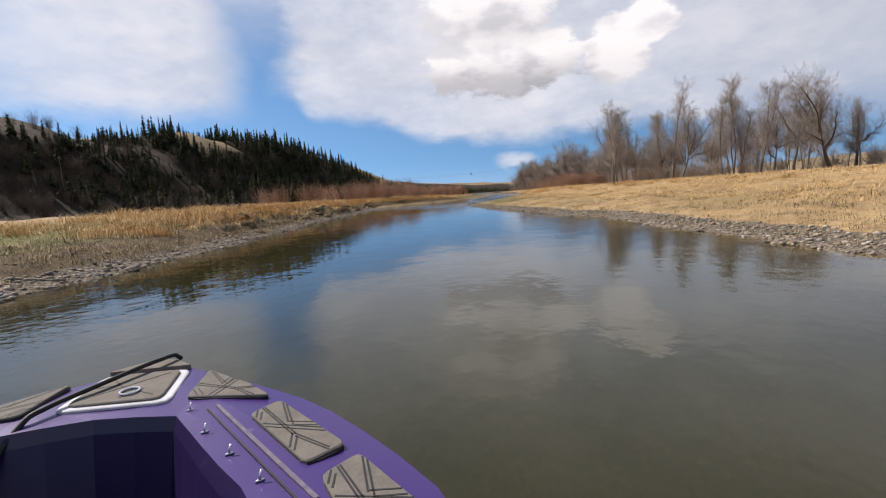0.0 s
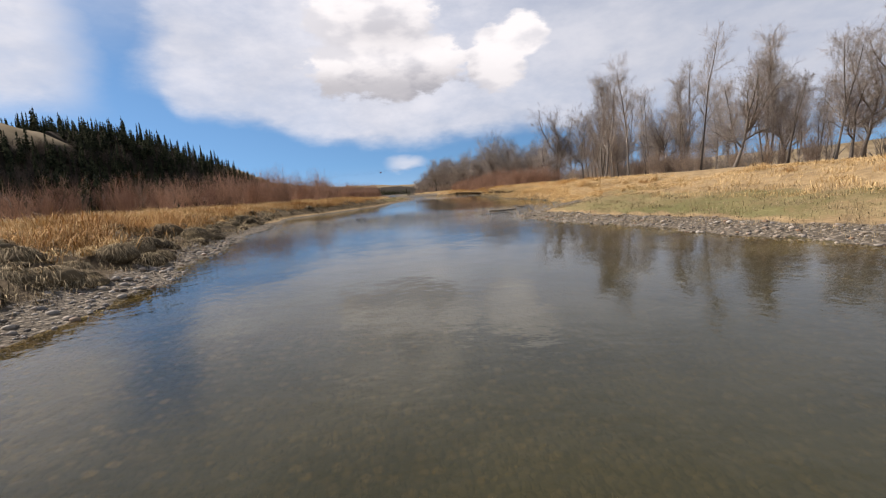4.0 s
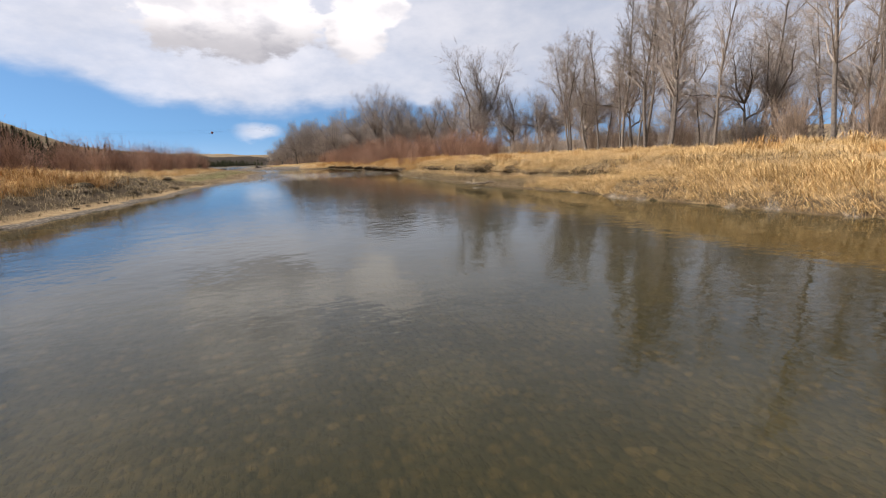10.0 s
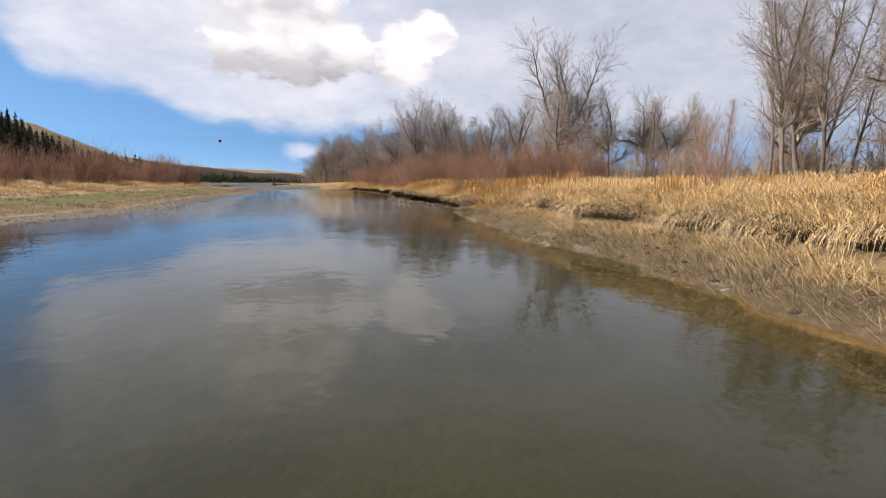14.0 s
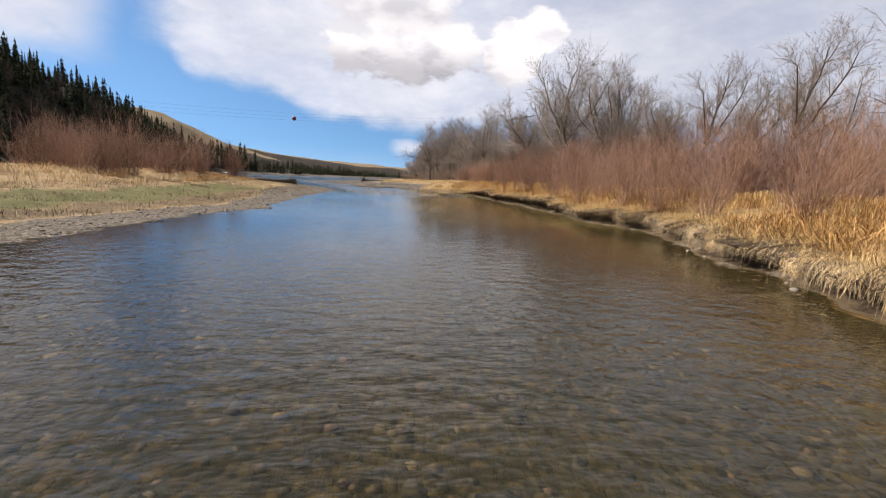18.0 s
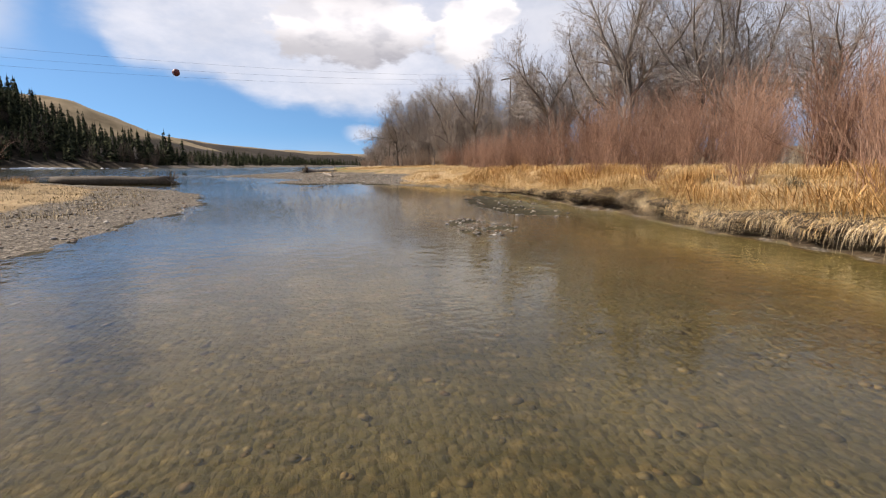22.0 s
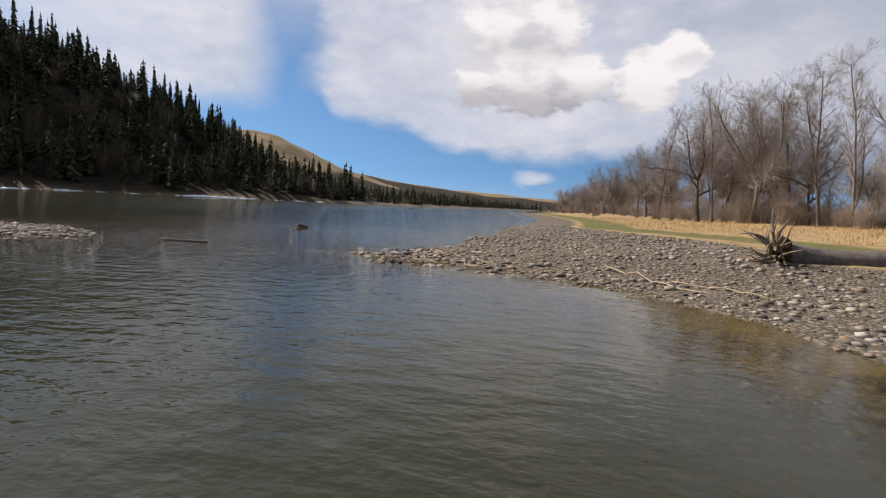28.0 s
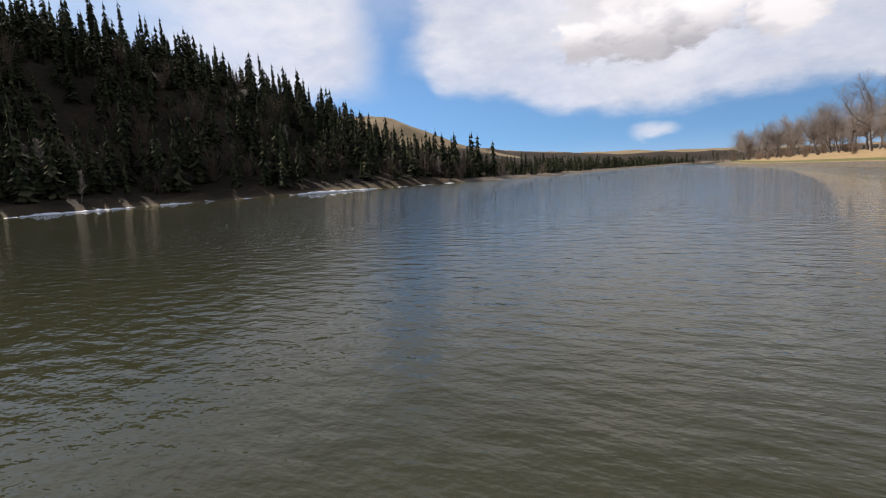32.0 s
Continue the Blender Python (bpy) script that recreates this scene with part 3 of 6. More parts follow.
    beach = np.interp(df, [0, 3, 14, 30], [0, 0.7, 1.5, 10])
    hill = np.where(df < 30, hill + (np.minimum(hill, beach) - hill) * shore * (1 - smooth(df, 14, 30)), hill)
    h = np.where(df > 0, np.maximum(hill, 0.0), h)
    # low rise far behind the right-hand woods and ahead
    dd = x - line(RIGHT, y)
    rise = smooth(dd, 110, 330) * 14 + smooth(dd, 300, 1500) * 30
    h = np.where(dd > 70, 2.2 + rise * (0.8 + 0.2 * wave(x, y, 0.01, 2.0)), h)
    # what lies on it
    one = np.ones_like(h)
    gw = 1.7 * (1 - k1) + 0.12 * k1 * (1 - k2) + wide * k2
    right_land, left_land = dr >= 0, isl
    gravel = np.where(right_land, 1 - smooth(dr, gw * 0.8, gw * 1.25), 0)
    gravel = np.where(left_land, np.where(y < 148, 1 - smooth(dl, 0.9 - 0.6 * smooth(y, 70, 92), 2.0 - 1.1 * smooth(y, 70, 92)), 1 - smooth(dl, 1.6 + 2.6 * smooth(y, 205, 225), 2.8 + 3.6 * smooth(y, 205, 225))), gravel)
    off = ~right_land & ~left_land & (df < 0)
    gravel = np.where(off, 1 - k1 * (1 - k2) * smooth(dr, -5.0, -1.0), gravel)
    green = np.where(right_land, smooth(dr, gw, gw * 1.3) * (1 - smooth(dr, 7.0 * (1 - k2) + (wide + 5) * k2, 9 * (1 - k2) + (wide + 8) * k2)) * np.maximum((1 - k1) * (0.36 + 0.15 * smooth(y, 30, 62) + 0.12 * wave(x, y, 0.35, 3.0)), k2 * 0.72 * smooth(y, 268, 284)), 0)
    green = np.where(left_land, np.where(y < 40, smooth(dl, 1.8, 3.2) * (1 - smooth(dl, 14, 24)) * 0.85 * (1 - smooth(y + 4 * wave(x, y, 0.5, 2.0), 20, 34)), np.where(y > 148, smooth(dl, 3.5, 5) * (1 - smooth(dl, 8, 10)) * 0.66 * (1 - smooth(y, 215, 230)), 0)), green)
    mud = np.where(right_land, smooth(y, 80, 92) * (1 - k2) * (1 - 0.45 * ks * smooth(dr, 0.5, 1.2)) * (1 - smooth(dr, 0.9 + 1.5 * ks - 0.45 * (y < 112), 1.3 + 1.6 * ks - 0.55 * (y < 112))), 0)
    mud = np.where(left_land & (y < 150), smooth(dl, 0.8, 1.6) * (1 - smooth(dl, 3.6, 5.6)) * 0.75, mud)
    mud = np.where(left_land & (y >= 150), smooth(dl, 1.6, 2.6) * (1 - smooth(dl, 4.0, 6.5)) * 0.55, mud)
    under = smooth(-h, -0.02, 0.06)
    bank = np.where((df > -0.5) & (y > 250), 1 - smooth(df + 2.0 * wave(x, y, 0.3, 6.0), 4.0, 7.5), 0)
    mud = np.where(df > -0.5, bank * (1 - shore), mud)
    gravel = np.where(df > -0.5, (1 - smooth(df, 8, 12)) * shore, gravel)
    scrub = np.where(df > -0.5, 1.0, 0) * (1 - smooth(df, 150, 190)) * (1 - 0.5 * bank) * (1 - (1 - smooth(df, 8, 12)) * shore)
    spot = 0.9 * np.exp(-((y - 318) / 26) ** 2) + 0.9 * smooth(y, 520, 570) * (1 - smooth(y, 690, 740)) + 0.25 * (1 - smooth(y, 100, 160))
    bare = smooth(0.35 * wave(x * 0.8, y, 0.06, 1.4) + spot, 0.4, 0.6) * smooth(df, 52 + 30 * smooth(y, 500, 540), 72 + 50 * smooth(y, 500, 540))
    prairie = np.where(df > 40, np.maximum(bare, smooth(df, 130, 175)), np.where(dd > 100, 1.0, 0))
    # How dark the bed is along the river, then close to the right bank.
    algae = np.interp(y, [60, 70, 84, 92, 158, 168, 184, 192, 196, 218, 226, 240, 250, 270, 280, 288, 296], [0.1, 0.9, 0.85, 0.2, 0.1, 0.55, 0.9, 0.9, 0.0, 0.0, 0.6, 0.8, 0.4, 0.3, 0.8, 0.8, 0.1]) * smooth(-dr, 0.8, 4.0) + 0.0 * x
    algae = np.maximum(algae, np.interp(y, [86, 94, 148, 158, 182, 192, 196], [0, 0.75, 0.75, 0.5, 0.8, 0.8, 0]) * smooth(dr, -5.0, -2.5))
    cover = {"gravel": gravel, "green": green, "mud": mud, "bed": np.where(off, np.maximum(under, smooth(-h, -0.12, -0.02)), under), "scrub": scrub, "prairie": prairie, "algae": algae, "sand": np.interp(y, [84, 90, 104, 148, 156, 162, 190, 196, 218, 226, 286, 294], [0, 0.4, 0, 0, 0.3, 0, 0, 0.7, 0.35, 0, 0, 0.8]) + 0.7 * np.exp(-((y - 224) / 6) ** 2) * smooth(x, -1.0, 1.5)}
    return h, cover, dr, dl, do, df


def ground_height(x, y):
    return land(x, y)[0]


def steps(*runs):
    """Coordinates from runs of (start, end, step)."""
    return np.unique(np.concatenate([np.arange(a, b, s) for a, b, s in runs]).round(3))


GROUND_MAT, WATER_MAT = ground_material(), water_material()


def make_ground():
    xs = steps((-3000, -400, 130), (-400, -240, 16), (-240, -66, 4.5), (-66, -33, 1.6), (-33, 14, 0.42), (14, 40, 1.2), (40, 120, 5), (120, 400, 20), (400, 3001, 130))
    ys = steps((-600, -60, 40), (-60, -4, 3.0), (-4, 296, 0.5), (296, 380, 1.6), (380, 760, 8), (760, 1500, 40), (1500, 4001, 125))
    gx, gy = np.meshgrid(xs, ys)
    h, cover, *_ = land(gx, gy)
    v = np.stack([gx, gy, h], -1).reshape(-1, 3)
    ny, nx = gx.shape
    k = (np.arange(ny - 1)[:, None] * nx + np.arange(nx - 1)[None]).ravel()
    ob = new("ground", mesh_of("ground", v, np.stack([k, k + 1, k + nx + 1, k + nx], 1), GROUND_MAT, cover, smooth=True))
    return tagged(ob, "river valley ground of dry grass, mud, gravel and stony bed", "ground", kind="structure")


def make_water():
    xs = steps((-1200, -60, 30), (-60, 20, 0.9), (20, 60, 8))
    ys = steps((-90, -6, 6), (-6, 330, 1.0), (330, 700, 10), (700, 3000, 60))
    gx, gy = np.meshgrid(xs, ys)
    h, _, dr, dl, do, df = land(gx, gy)
    depth = np.maximum(-h, 0)
    turbid = 0.98 * (1 - np.exp(-(depth / 0.70) ** 2.0))
    big = smooth(gy, 258, 275) * smooth(-gx, 14, 22) + smooth(-gx, 60, 70) * (gy < 258)
    riff = np.exp(-((gy - 77) / 7) ** 2) + 0.75 * np.exp(-((gy - 168) / 13) ** 2) + 0.7 * np.exp(-((gy - 232) / 8) ** 2) + 0.3 * np.exp(-((gy - 249) / 8) ** 2) * smooth(-gx, 1, 6) + 0.12 * np.exp(-((gy - 200) / 20) ** 2) + 0.9 * np.exp(-((gy - 285) / 5.5) ** 2) * smooth(-gx, 20, 24) + 0.16 * big
    v = np.stack([gx, gy, 0 * gx], -1).reshape(-1, 3)
    ny, nx = gx.shape
    k = (np.arange(ny - 1)[:, None] * nx + np.arange(nx - 1)[None]).ravel()
    quads = np.stack([k, k + 1, k + nx + 1, k + nx], 1)
    wet = (h < 0.3).ravel()
    quads = quads[wet[quads].any(1)]
    ob = new("water", mesh_of("water", v, quads, WATER_MAT, {"turbid": turbid, "riffle": np.clip(riff, 0, 1.2), "big_river": np.clip(big, 0, 1) * (0.9 + 1.2 * smooth(-gx, 42, 75) + 0.7 * smooth(gy, 330, 400))}, smooth=True))
    ob.visible_shadow = False
    return tagged(ob, "shallow green-brown river water with a glossy surface", "water", kind="structure")


ground, water = make_ground(), make_water()


def shore_frame(y):
    """Where the right bank's waterline runs, how much one metre inland measures in x, and how far it is undercut."""
    wob = 0.45 * wave(0 * y, y, 0.9, 2.0) + 0.25 * wave(0 * y, y, 2.3, 5.0)
    run = np.sqrt(1 + np.clip((line(RIGHT, y + 1.5) - line(RIGHT, y - 1.5)) / 3, -4, 4) ** 2)
    cut = smooth(y, 86, 96) * (1 - smooth(y, 242, 252)) * (1 - smooth(y, 108, 118) * (1 - smooth(y, 148, 156))) * (1 - 0.6 * smooth(y, 232, 244))
    return line(RIGHT, y) - wob, run, cut * smooth(y, 130, 152) * (0.82 + 0.25 * wave(0 * y, y, 0.55, 4.0))


LIP = [(2.9, 0.95), (2.2, 1.16), (1.5, 1.08), (0.95, 0.97), (0.5, 0.90), (0.2, 0.80), (0.02, 0.68), (0.10, 0.57), (0.38, 0.49), (0.55, 0.36), (0.58, 0.20), (0.42, 0.07), (0.2, -0.03), (-0.5, -0.2)]
# Shade under the bank's lip is put into this dark earth colour.
CUT_MAT = plain("shaded_earth", (0.014, 0.010, 0.006), (0.080, 0.056, 0.034), 3.0, 0.95, 0.1, 0.9, 0.05)


def make_cut_bank():
    """The undercut edge of the right bank, with its sod lip and crumbling face."""
    r = np.random.default_rng(77)
    y = np.arange(85.0, 253.0, 0.22)
    x0, run, cut = shore_frame(y)
    rows = []
    for k, (d, z) in enumerate(LIP):
        rag = 0.20 * wave(y * 0, y, 1.7, 1.0 + k * 0.2) + 0.13 * wave(y * 0, y, 5.1, 3.0 + k * 0.5) + r.normal(0, 0.035, len(y))
        lift = 0.10 * wave(y * 0, y, 2.6, 8.0 + k * 0.15) + r.normal(0, 0.025, len(y))
        face = 1.0 if 3 <= k <= 11 else 0.2
        rows.append(np.stack([x0 + (d + rag * face) * run, y + r.normal(0, 0.05, len(y)), (z + lift * face) * cut - 0.35 * (1 - np.clip(cut * 1.6, 0, 1))], 1))
    v = np.stack(rows, 1).reshape(-1, 3)
    m, n = len(y), len(LIP)
    k = (np.arange(m - 1)[:, None] * n + np.arange(n - 1)[None]).ravel()
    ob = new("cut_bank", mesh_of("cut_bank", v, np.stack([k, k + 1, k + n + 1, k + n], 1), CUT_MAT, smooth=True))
    return tagged(ob, "crumbling undercut bank earth, shade put into its dark colour", "bank", kind="structure")


cut_bank = make_cut_bank()


def ledge_frame(y):
    """How far the sod ledge above the slumped slope stands out, along the right bank."""
    whole = smooth(y, 100, 110) * (1 - smooth(y, 150, 158))
    return whole * np.clip(0.72 + 0.55 * wave(0 * y, y, 0.42, 1.0) + 0.25 * wave(0 * y, y, 1.3, 6.0), 0, 1)


def make_ledge():
    r = np.random.default_rng(78)
    y = np.arange(99.0, 159.0, 0.16)
    x0, run, _ = shore_frame(y)
    out = ledge_frame(y)
    rows = []
    for k, (d, z) in enumerate(LIP[:-1]):
        rag = (0.16 * wave(y * 0, y, 1.9, 1.0 + k * 0.2) + 0.10 * wave(y * 0, y, 5.7, 3.0 + k * 0.5) + r.normal(0, 0.04, len(y))) * (1.0 if 3 <= k <= 11 else 0.2)
        rows.append(np.stack([x0 + (1.80 + 0.75 * d + rag + 0.5 * (1 - out)) * run, y + r.normal(0, 0.03, len(y)), 0.42 + 0.90 * z + r.normal(0, 0.025, len(y)) - 0.55 * (1 - out)], 1))
    v = np.stack(rows, 1).reshape(-1, 3)
    n = len(rows)
    k = (np.arange(len(y) - 1)[:, None] * n + np.arange(n - 1)[None]).ravel()
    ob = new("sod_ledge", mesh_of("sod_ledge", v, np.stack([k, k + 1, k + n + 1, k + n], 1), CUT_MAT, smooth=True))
    return tagged(ob, "undercut sod ledge above the slumped bank, shade in its dark colour", "bank", kind="structure")


sod_ledge = make_ledge()


def bank_top(x, y):
    """Height of the sod where the bank is undercut, else of the ground."""
    x0, run, cut = shore_frame(y)
    lip = np.array(LIP[:7][::-1])
    out = ledge_frame(y)
    d = ((x - x0) / run - 1.80 - 0.5 * (1 - out)) / 0.75
    ledge = np.where((d > 0.0) & (out > 0.02), 0.42 + 0.90 * np.interp(d, lip[:, 0], lip[:, 1]) - 0.55 * (1 - out) - 0.03, -9)
    ledge = np.where(d < 2.6, ledge, -9)
    return np.maximum(np.maximum(ground_height(x, y), ledge), np.where((x - x0) / run > 0.0, np.interp((x - x0) / run, lip[:, 0], lip[:, 1]) * cut - 0.35 * (1 - np.clip(cut * 1.6, 0, 1)) - 0.04, -9))

# ---------------------------------------------------------------- trees and shrubs
rng = np.random.default_rng(7)


def grow(seed, height, kind):
    """The limbs of a bare tree: rows of start, end, radii and level."""
    r = np.random.default_rng(seed)
    rows = []

    def limb(p, d, length, rad, level, segs, curl, up):
        pts = [p]
        for k in range(segs):
            d = d + r.normal(0, curl, 3) + np.array([0, 0, up])
            d = d / np.linalg.norm(d)
            q = p + d * length / segs
            ra, rb = rad * (1 - 0.75 * k / segs), rad * (1 - 0.75 * (k + 1) / segs)
            rows.append((p, q, ra, rb, level))
            p = q
            pts.append((q, d.copy(), rb))
        return pts[1:]

    def side(d, spread):
        v = r.normal(0, 1, 3)
        v -= d * (v @ d)
        v /= np.linalg.norm(v)
        w = d * math.cos(spread) + v * math.sin(spread)
        return w / np.linalg.norm(w)

    if kind == "wide":
        trunk = limb(np.zeros(3), np.array([r.normal(0, .08), r.normal(0, .08), 1.0]), height * 0.36, height * 0.021, 0, 5, 0.10, 0.05)
        leaders = []
        q, d, rr = trunk[-1]
        for _ in range(4):
            leaders.append(limb(q, side(d, r.uniform(0.35, 0.75)), height * r.uniform(0.42, 0.62), rr * 1.9, 1, 7, 0.17, 0.06))
        for q, d, rr in trunk[2:4]:
            leaders.append(limb(q, side(d, r.uniform(0.8, 1.1)), height * r.uniform(0.25, 0.4), rr * 0.9, 1, 6, 0.2, 0.10))
        n2, s2, l2 = 4, (0.5, 1.0), 0.17
    elif kind == "upright":
        lean = r.normal(0, .05, 2)
        leaders = []
        for _ in range(r.integers(1, 3)):
            leaders.append(limb(np.array([r.normal(0, .25), r.normal(0, .25), 0]), np.array([lean[0] + r.normal(0, .06), lean[1] + r.normal(0, .06), 1.0]), height * r.uniform(0.82, 1.0), height * 0.0085, 0, 14, 0.05, 0.03))
        leaders = [l[3:] for l in leaders]
        n2, s2, l2 = 3, (0.5, 0.95), 0.25
    else:  # slim
        leaders = [limb(np.zeros(3), np.array([r.normal(0, .06), r.normal(0, .06), 1.0]), height, height * 0.010, 0, 12, 0.05, 0.02)[2:]]
        n2, s2, l2 = 4, (0.5, 0.9), 0.19
    for leader in leaders:
        m = len(leader)
        for k, (q, d, rr) in enumerate(leader):
            taper = 1.0 if kind == "wide" else 1.0 - 0.62 * k / m
            for _ in range(n2):
                b = limb(q, side(d, r.uniform(*s2)), height * l2 * r.uniform(0.6, 1.2) * taper, max(rr * 0.55, 0.024), 2, 4, 0.16, 0.09)
                for q2, d2, r2 in b:
                    for _ in range(3 if kind == "upright" else 2):
                        c = limb(q2, side(d2, r.uniform(0.45, 0.9)), height * 0.065 * r.uniform(0.6, 1.3) * (0.4 + 0.6 * taper), max(r2 * 0.55, 0.013), 3, 2, 0.16, 0.08)
                        for q3, d3, r3 in c:
                            for _ in range(3 if kind == "upright" else 2):
                                limb(q3, side(d3, r.uniform(0.3, 0.8)), height * 0.042 * r.uniform(0.6, 1.4), 0.010, 4, 1, 0.1, 0.05)
    return rows


def tree_meshes(seed, height, kind):
    rows = grow(seed, height, kind)
    lev = np.array([w[4] for w in rows])
    p0, p1 = np.array([w[0] for w in rows]), np.array([w[1] for w in rows])
    r0, r1 = np.array([w[2] for w in rows]), np.array([w[3] for w in rows])
    out = []
    for name, want, mat in (("trunk", lev <= (1 if kind == "wide" else 0), BARK), ("crown", lev >= (2 if kind == "wide" else 1), TWIG)):
        vs, fs, at = [], [], 0
        for lv in np.unique(lev[want]):
            k = lev == lv
            v, f = tubes(p0[k], p1[k], r0[k], r1[k], {0: 8, 1: 6, 2: 4}.get(int(lv), 3))
            vs.append(v), fs.append(f + at)
            at += len(v)
        if vs:
            out.append((name, mesh_of(kind + "_" + name, np.concatenate(vs), np.concatenate(fs), mat, smooth=True)))
    return out


def tree_thing(name, seed, height, kind, label, category="tree"):
    ob = new(name)
    for pn, me in tree_meshes(seed, height, kind):
        part(pn, me, None, ob)
    return tagged(ob, label, category)


def stand(proto, spots, group, first=True):
    """Sets out copies of prototypes at (x, y, scale, turn, which) and throws the prototypes' own place to the first spots."""
    used = set()
    for x, y, s, turn, which in spots:
        p = proto[which % len(proto)]
        z = float(ground_height(np.array([x]), np.array([y]))[0]) - 0.08
        m = Matrix.LocRotScale((x, y, z), Euler((0, 0, turn)), None)
        p.scale = (s, s, s)
        if which % len(proto) in used:
            copy_thing(p, m)["group"] = group
        else:
            used.add(which % len(proto))
            p.matrix_basis = m @ Matrix.Diagonal((s, s, s, 1))
            p["group"] = group


WIDE = [tree_thing("cottonwood_tree", 11 + k, 16.0, "wide", "bare grey-brown cottonwood with a spreading gnarled crown") for k in range(4)]
UPRIGHT = [tree_thing("poplar_tree", 31 + k, 21.0, "upright", "tall bare poplar with several upright pale stems") for k in range(4)]
SLIM = [tree_thing("young_poplar_tree", 51 + k, 13.0, "slim", "slim young leafless poplar with fine pale twigs") for k in range(3)]

# the woods on the right bank: the trees that stand out first, then those between them
upright = [(25.8, 127, 1.08), (36, 121, 1.1), (38.5, 120, 1.0), (49, 119, 1.05), (53, 122, 1.1), (43.8, 148, 0.95), (47, 138, 1.0), (57, 143, 0.85), (58, 137, 0.9), (24, 117, 0.86), (34, 158, 0.8), (28.3, 137.4, 0.98), (26.9, 133, 1.0), (31, 264, 1.0), (15.5, 322, 0.72), (19.5, 318, 0.78), (22.5, 322, 0.8), (24.5, 312, 0.82), (20, 327, 0.75), (17.5, 309, 0.7), (25, 305, 0.85), (28, 300, 0.85), (27, 292, 0.8), (23, 330, 0.8), (10, 351, 0.95), (7, 370, 0.95), (17.5, 331, 0.9), (17.6, 337, 0.95), (17, 343, 0.9), (16, 352, 0.95), (11, 364, 0.95), (12.6, 358, 0.9)]
wide = [(44, 133.7, 0.9), (37, 110, 0.8), (61, 113, 0.95), (63.5, 105, 1.05), (70, 108, 1.0), (41, 204, 0.85), (42.5, 210, 1.32), (32.4, 191, 0.95), (42, 224, 0.85), (30, 262, 1.2), (26.5, 279, 1.1), (32, 268, 1.0), (36, 254, 0.9), (40, 246, 0.9), (41, 238, 0.85), (41, 229, 0.8), (35.6, 284, 1.05), (36, 266, 0.95), (37.5, 261, 1.0), (35.7, 255, 1.0), (19, 315, 0.95), (21, 304, 0.95), (14, 346, 1.0), (9, 354, 1.0)]
slim = [(28.8, 141.5, 1.25), (30.5, 153, 1.1), (33, 143, 1.1), (36, 161, 1.1), (40, 162, 1.1), (41, 158, 1.0), (30, 142.5, 1.3), (33.7, 151, 1.1), (23.5, 316, 1.2)]


def woods(count, y0, y1, front, depth):
    got = []
    while len(got) < count:
        y = rng.uniform(y0, y1)
        x = np.interp(y, *front) + 1.5 + depth * rng.uniform(0, 1) ** 1.4
        if all((x - a) ** 2 + (y - b) ** 2 > 7 for a, b in got):
            got.append((x, y))
    return got


FRONT = ((60, 90, 105, 112, 118, 140, 160, 200, 230, 262, 280, 310, 335, 360, 420, 520, 600), (78, 68, 60, 44, 36, 34, 37, 40, 38, 32, 28, 22, 17, 10, 4, 4, 2))
wide = [(x, y, s * 1.22) for x, y, s in wide]
more = woods(150, 100, 400, FRONT, 55)
more = [(x, y) for k, (x, y) in enumerate(more) if y < 180 or y > 300 or k % 2]
for k, (x, y) in enumerate(more):
    if y < 180:
        (upright, slim, wide)[k % 3].append((x, y, rng.uniform(0.65, 0.95)))
    else:
        (wide, wide, wide, slim)[k % 4].append((x, y, rng.uniform(0.85, 1.15)))
far_more = woods(70, 400, 640, FRONT, 50)
wide += [(x, y, rng.uniform(0.75, 1.1)) for x, y in far_more]
for proto, rows, group in ((UPRIGHT, upright, "tall poplars of the right bank"), (WIDE, wide, "cottonwoods of the right bank"), (SLIM, slim, "young poplars of the right bank")):
    stand(proto, [(x, y, s, rng.uniform(0, 6.28), int(rng.integers(0, 9))) for x, y, s in rows], group)


def shrub_arrays(seed, height, stems, spread, twigs=4, thick=1.0):
    """Many thin curved stems from one root, with side twigs."""
    r = np.random.default_rng(seed)
    p0, p1, r0, r1 = [], [], [], []
    for _ in range(stems):
        a, tilt = r.uniform(0, 6.28), abs(r.normal(0, spread))
        d = np.array([math.cos(a) * math.sin(tilt), math.sin(a) * math.sin(tilt), math.cos(tilt)])
        p = np.array([r.normal(0, 0.14), r.normal(0, 0.14), 0]) * height * 0.5
        length, rad = height * r.uniform(0.5, 1.05), r.uniform(0.010, 0.020)
        for k in range(4):
            d = d + r.normal(0, 0.09, 3) + np.array([0, 0, 0.05])
            d /= np.linalg.norm(d)
            q = p + d * length / 4
            p0.append(p), p1.append(q), r0.append(rad * (1 - 0.2 * k)), r1.append(rad * (0.8 - 0.2 * k))
            p = q
            for _ in range(twigs if k else 0):
                w = d + r.normal(0, 0.38, 3)
                w /= np.linalg.norm(w)
                s = q - d * r.uniform(0, length / 4)
                p0.append(s), p1.append(s + w * length * r.uniform(0.10, 0.26)), r0.append(0.007), r1.append(0.003)
    return tubes(p0, p1, np.array(r0) * thick, np.array(r1) * thick, 3)


def shrub_mesh(seed, height, stems, spread, mat, twigs=4):
    v, f = shrub_arrays(seed, height, stems, spread, twigs)
    return mesh_of("shrub", v, f, mat, smooth=True)


def shrub_thing(name, seed, height, stems, spread, mat, label):
    return tagged(new(name, shrub_mesh(seed, height, stems, spread, mat)), label, "shrub")


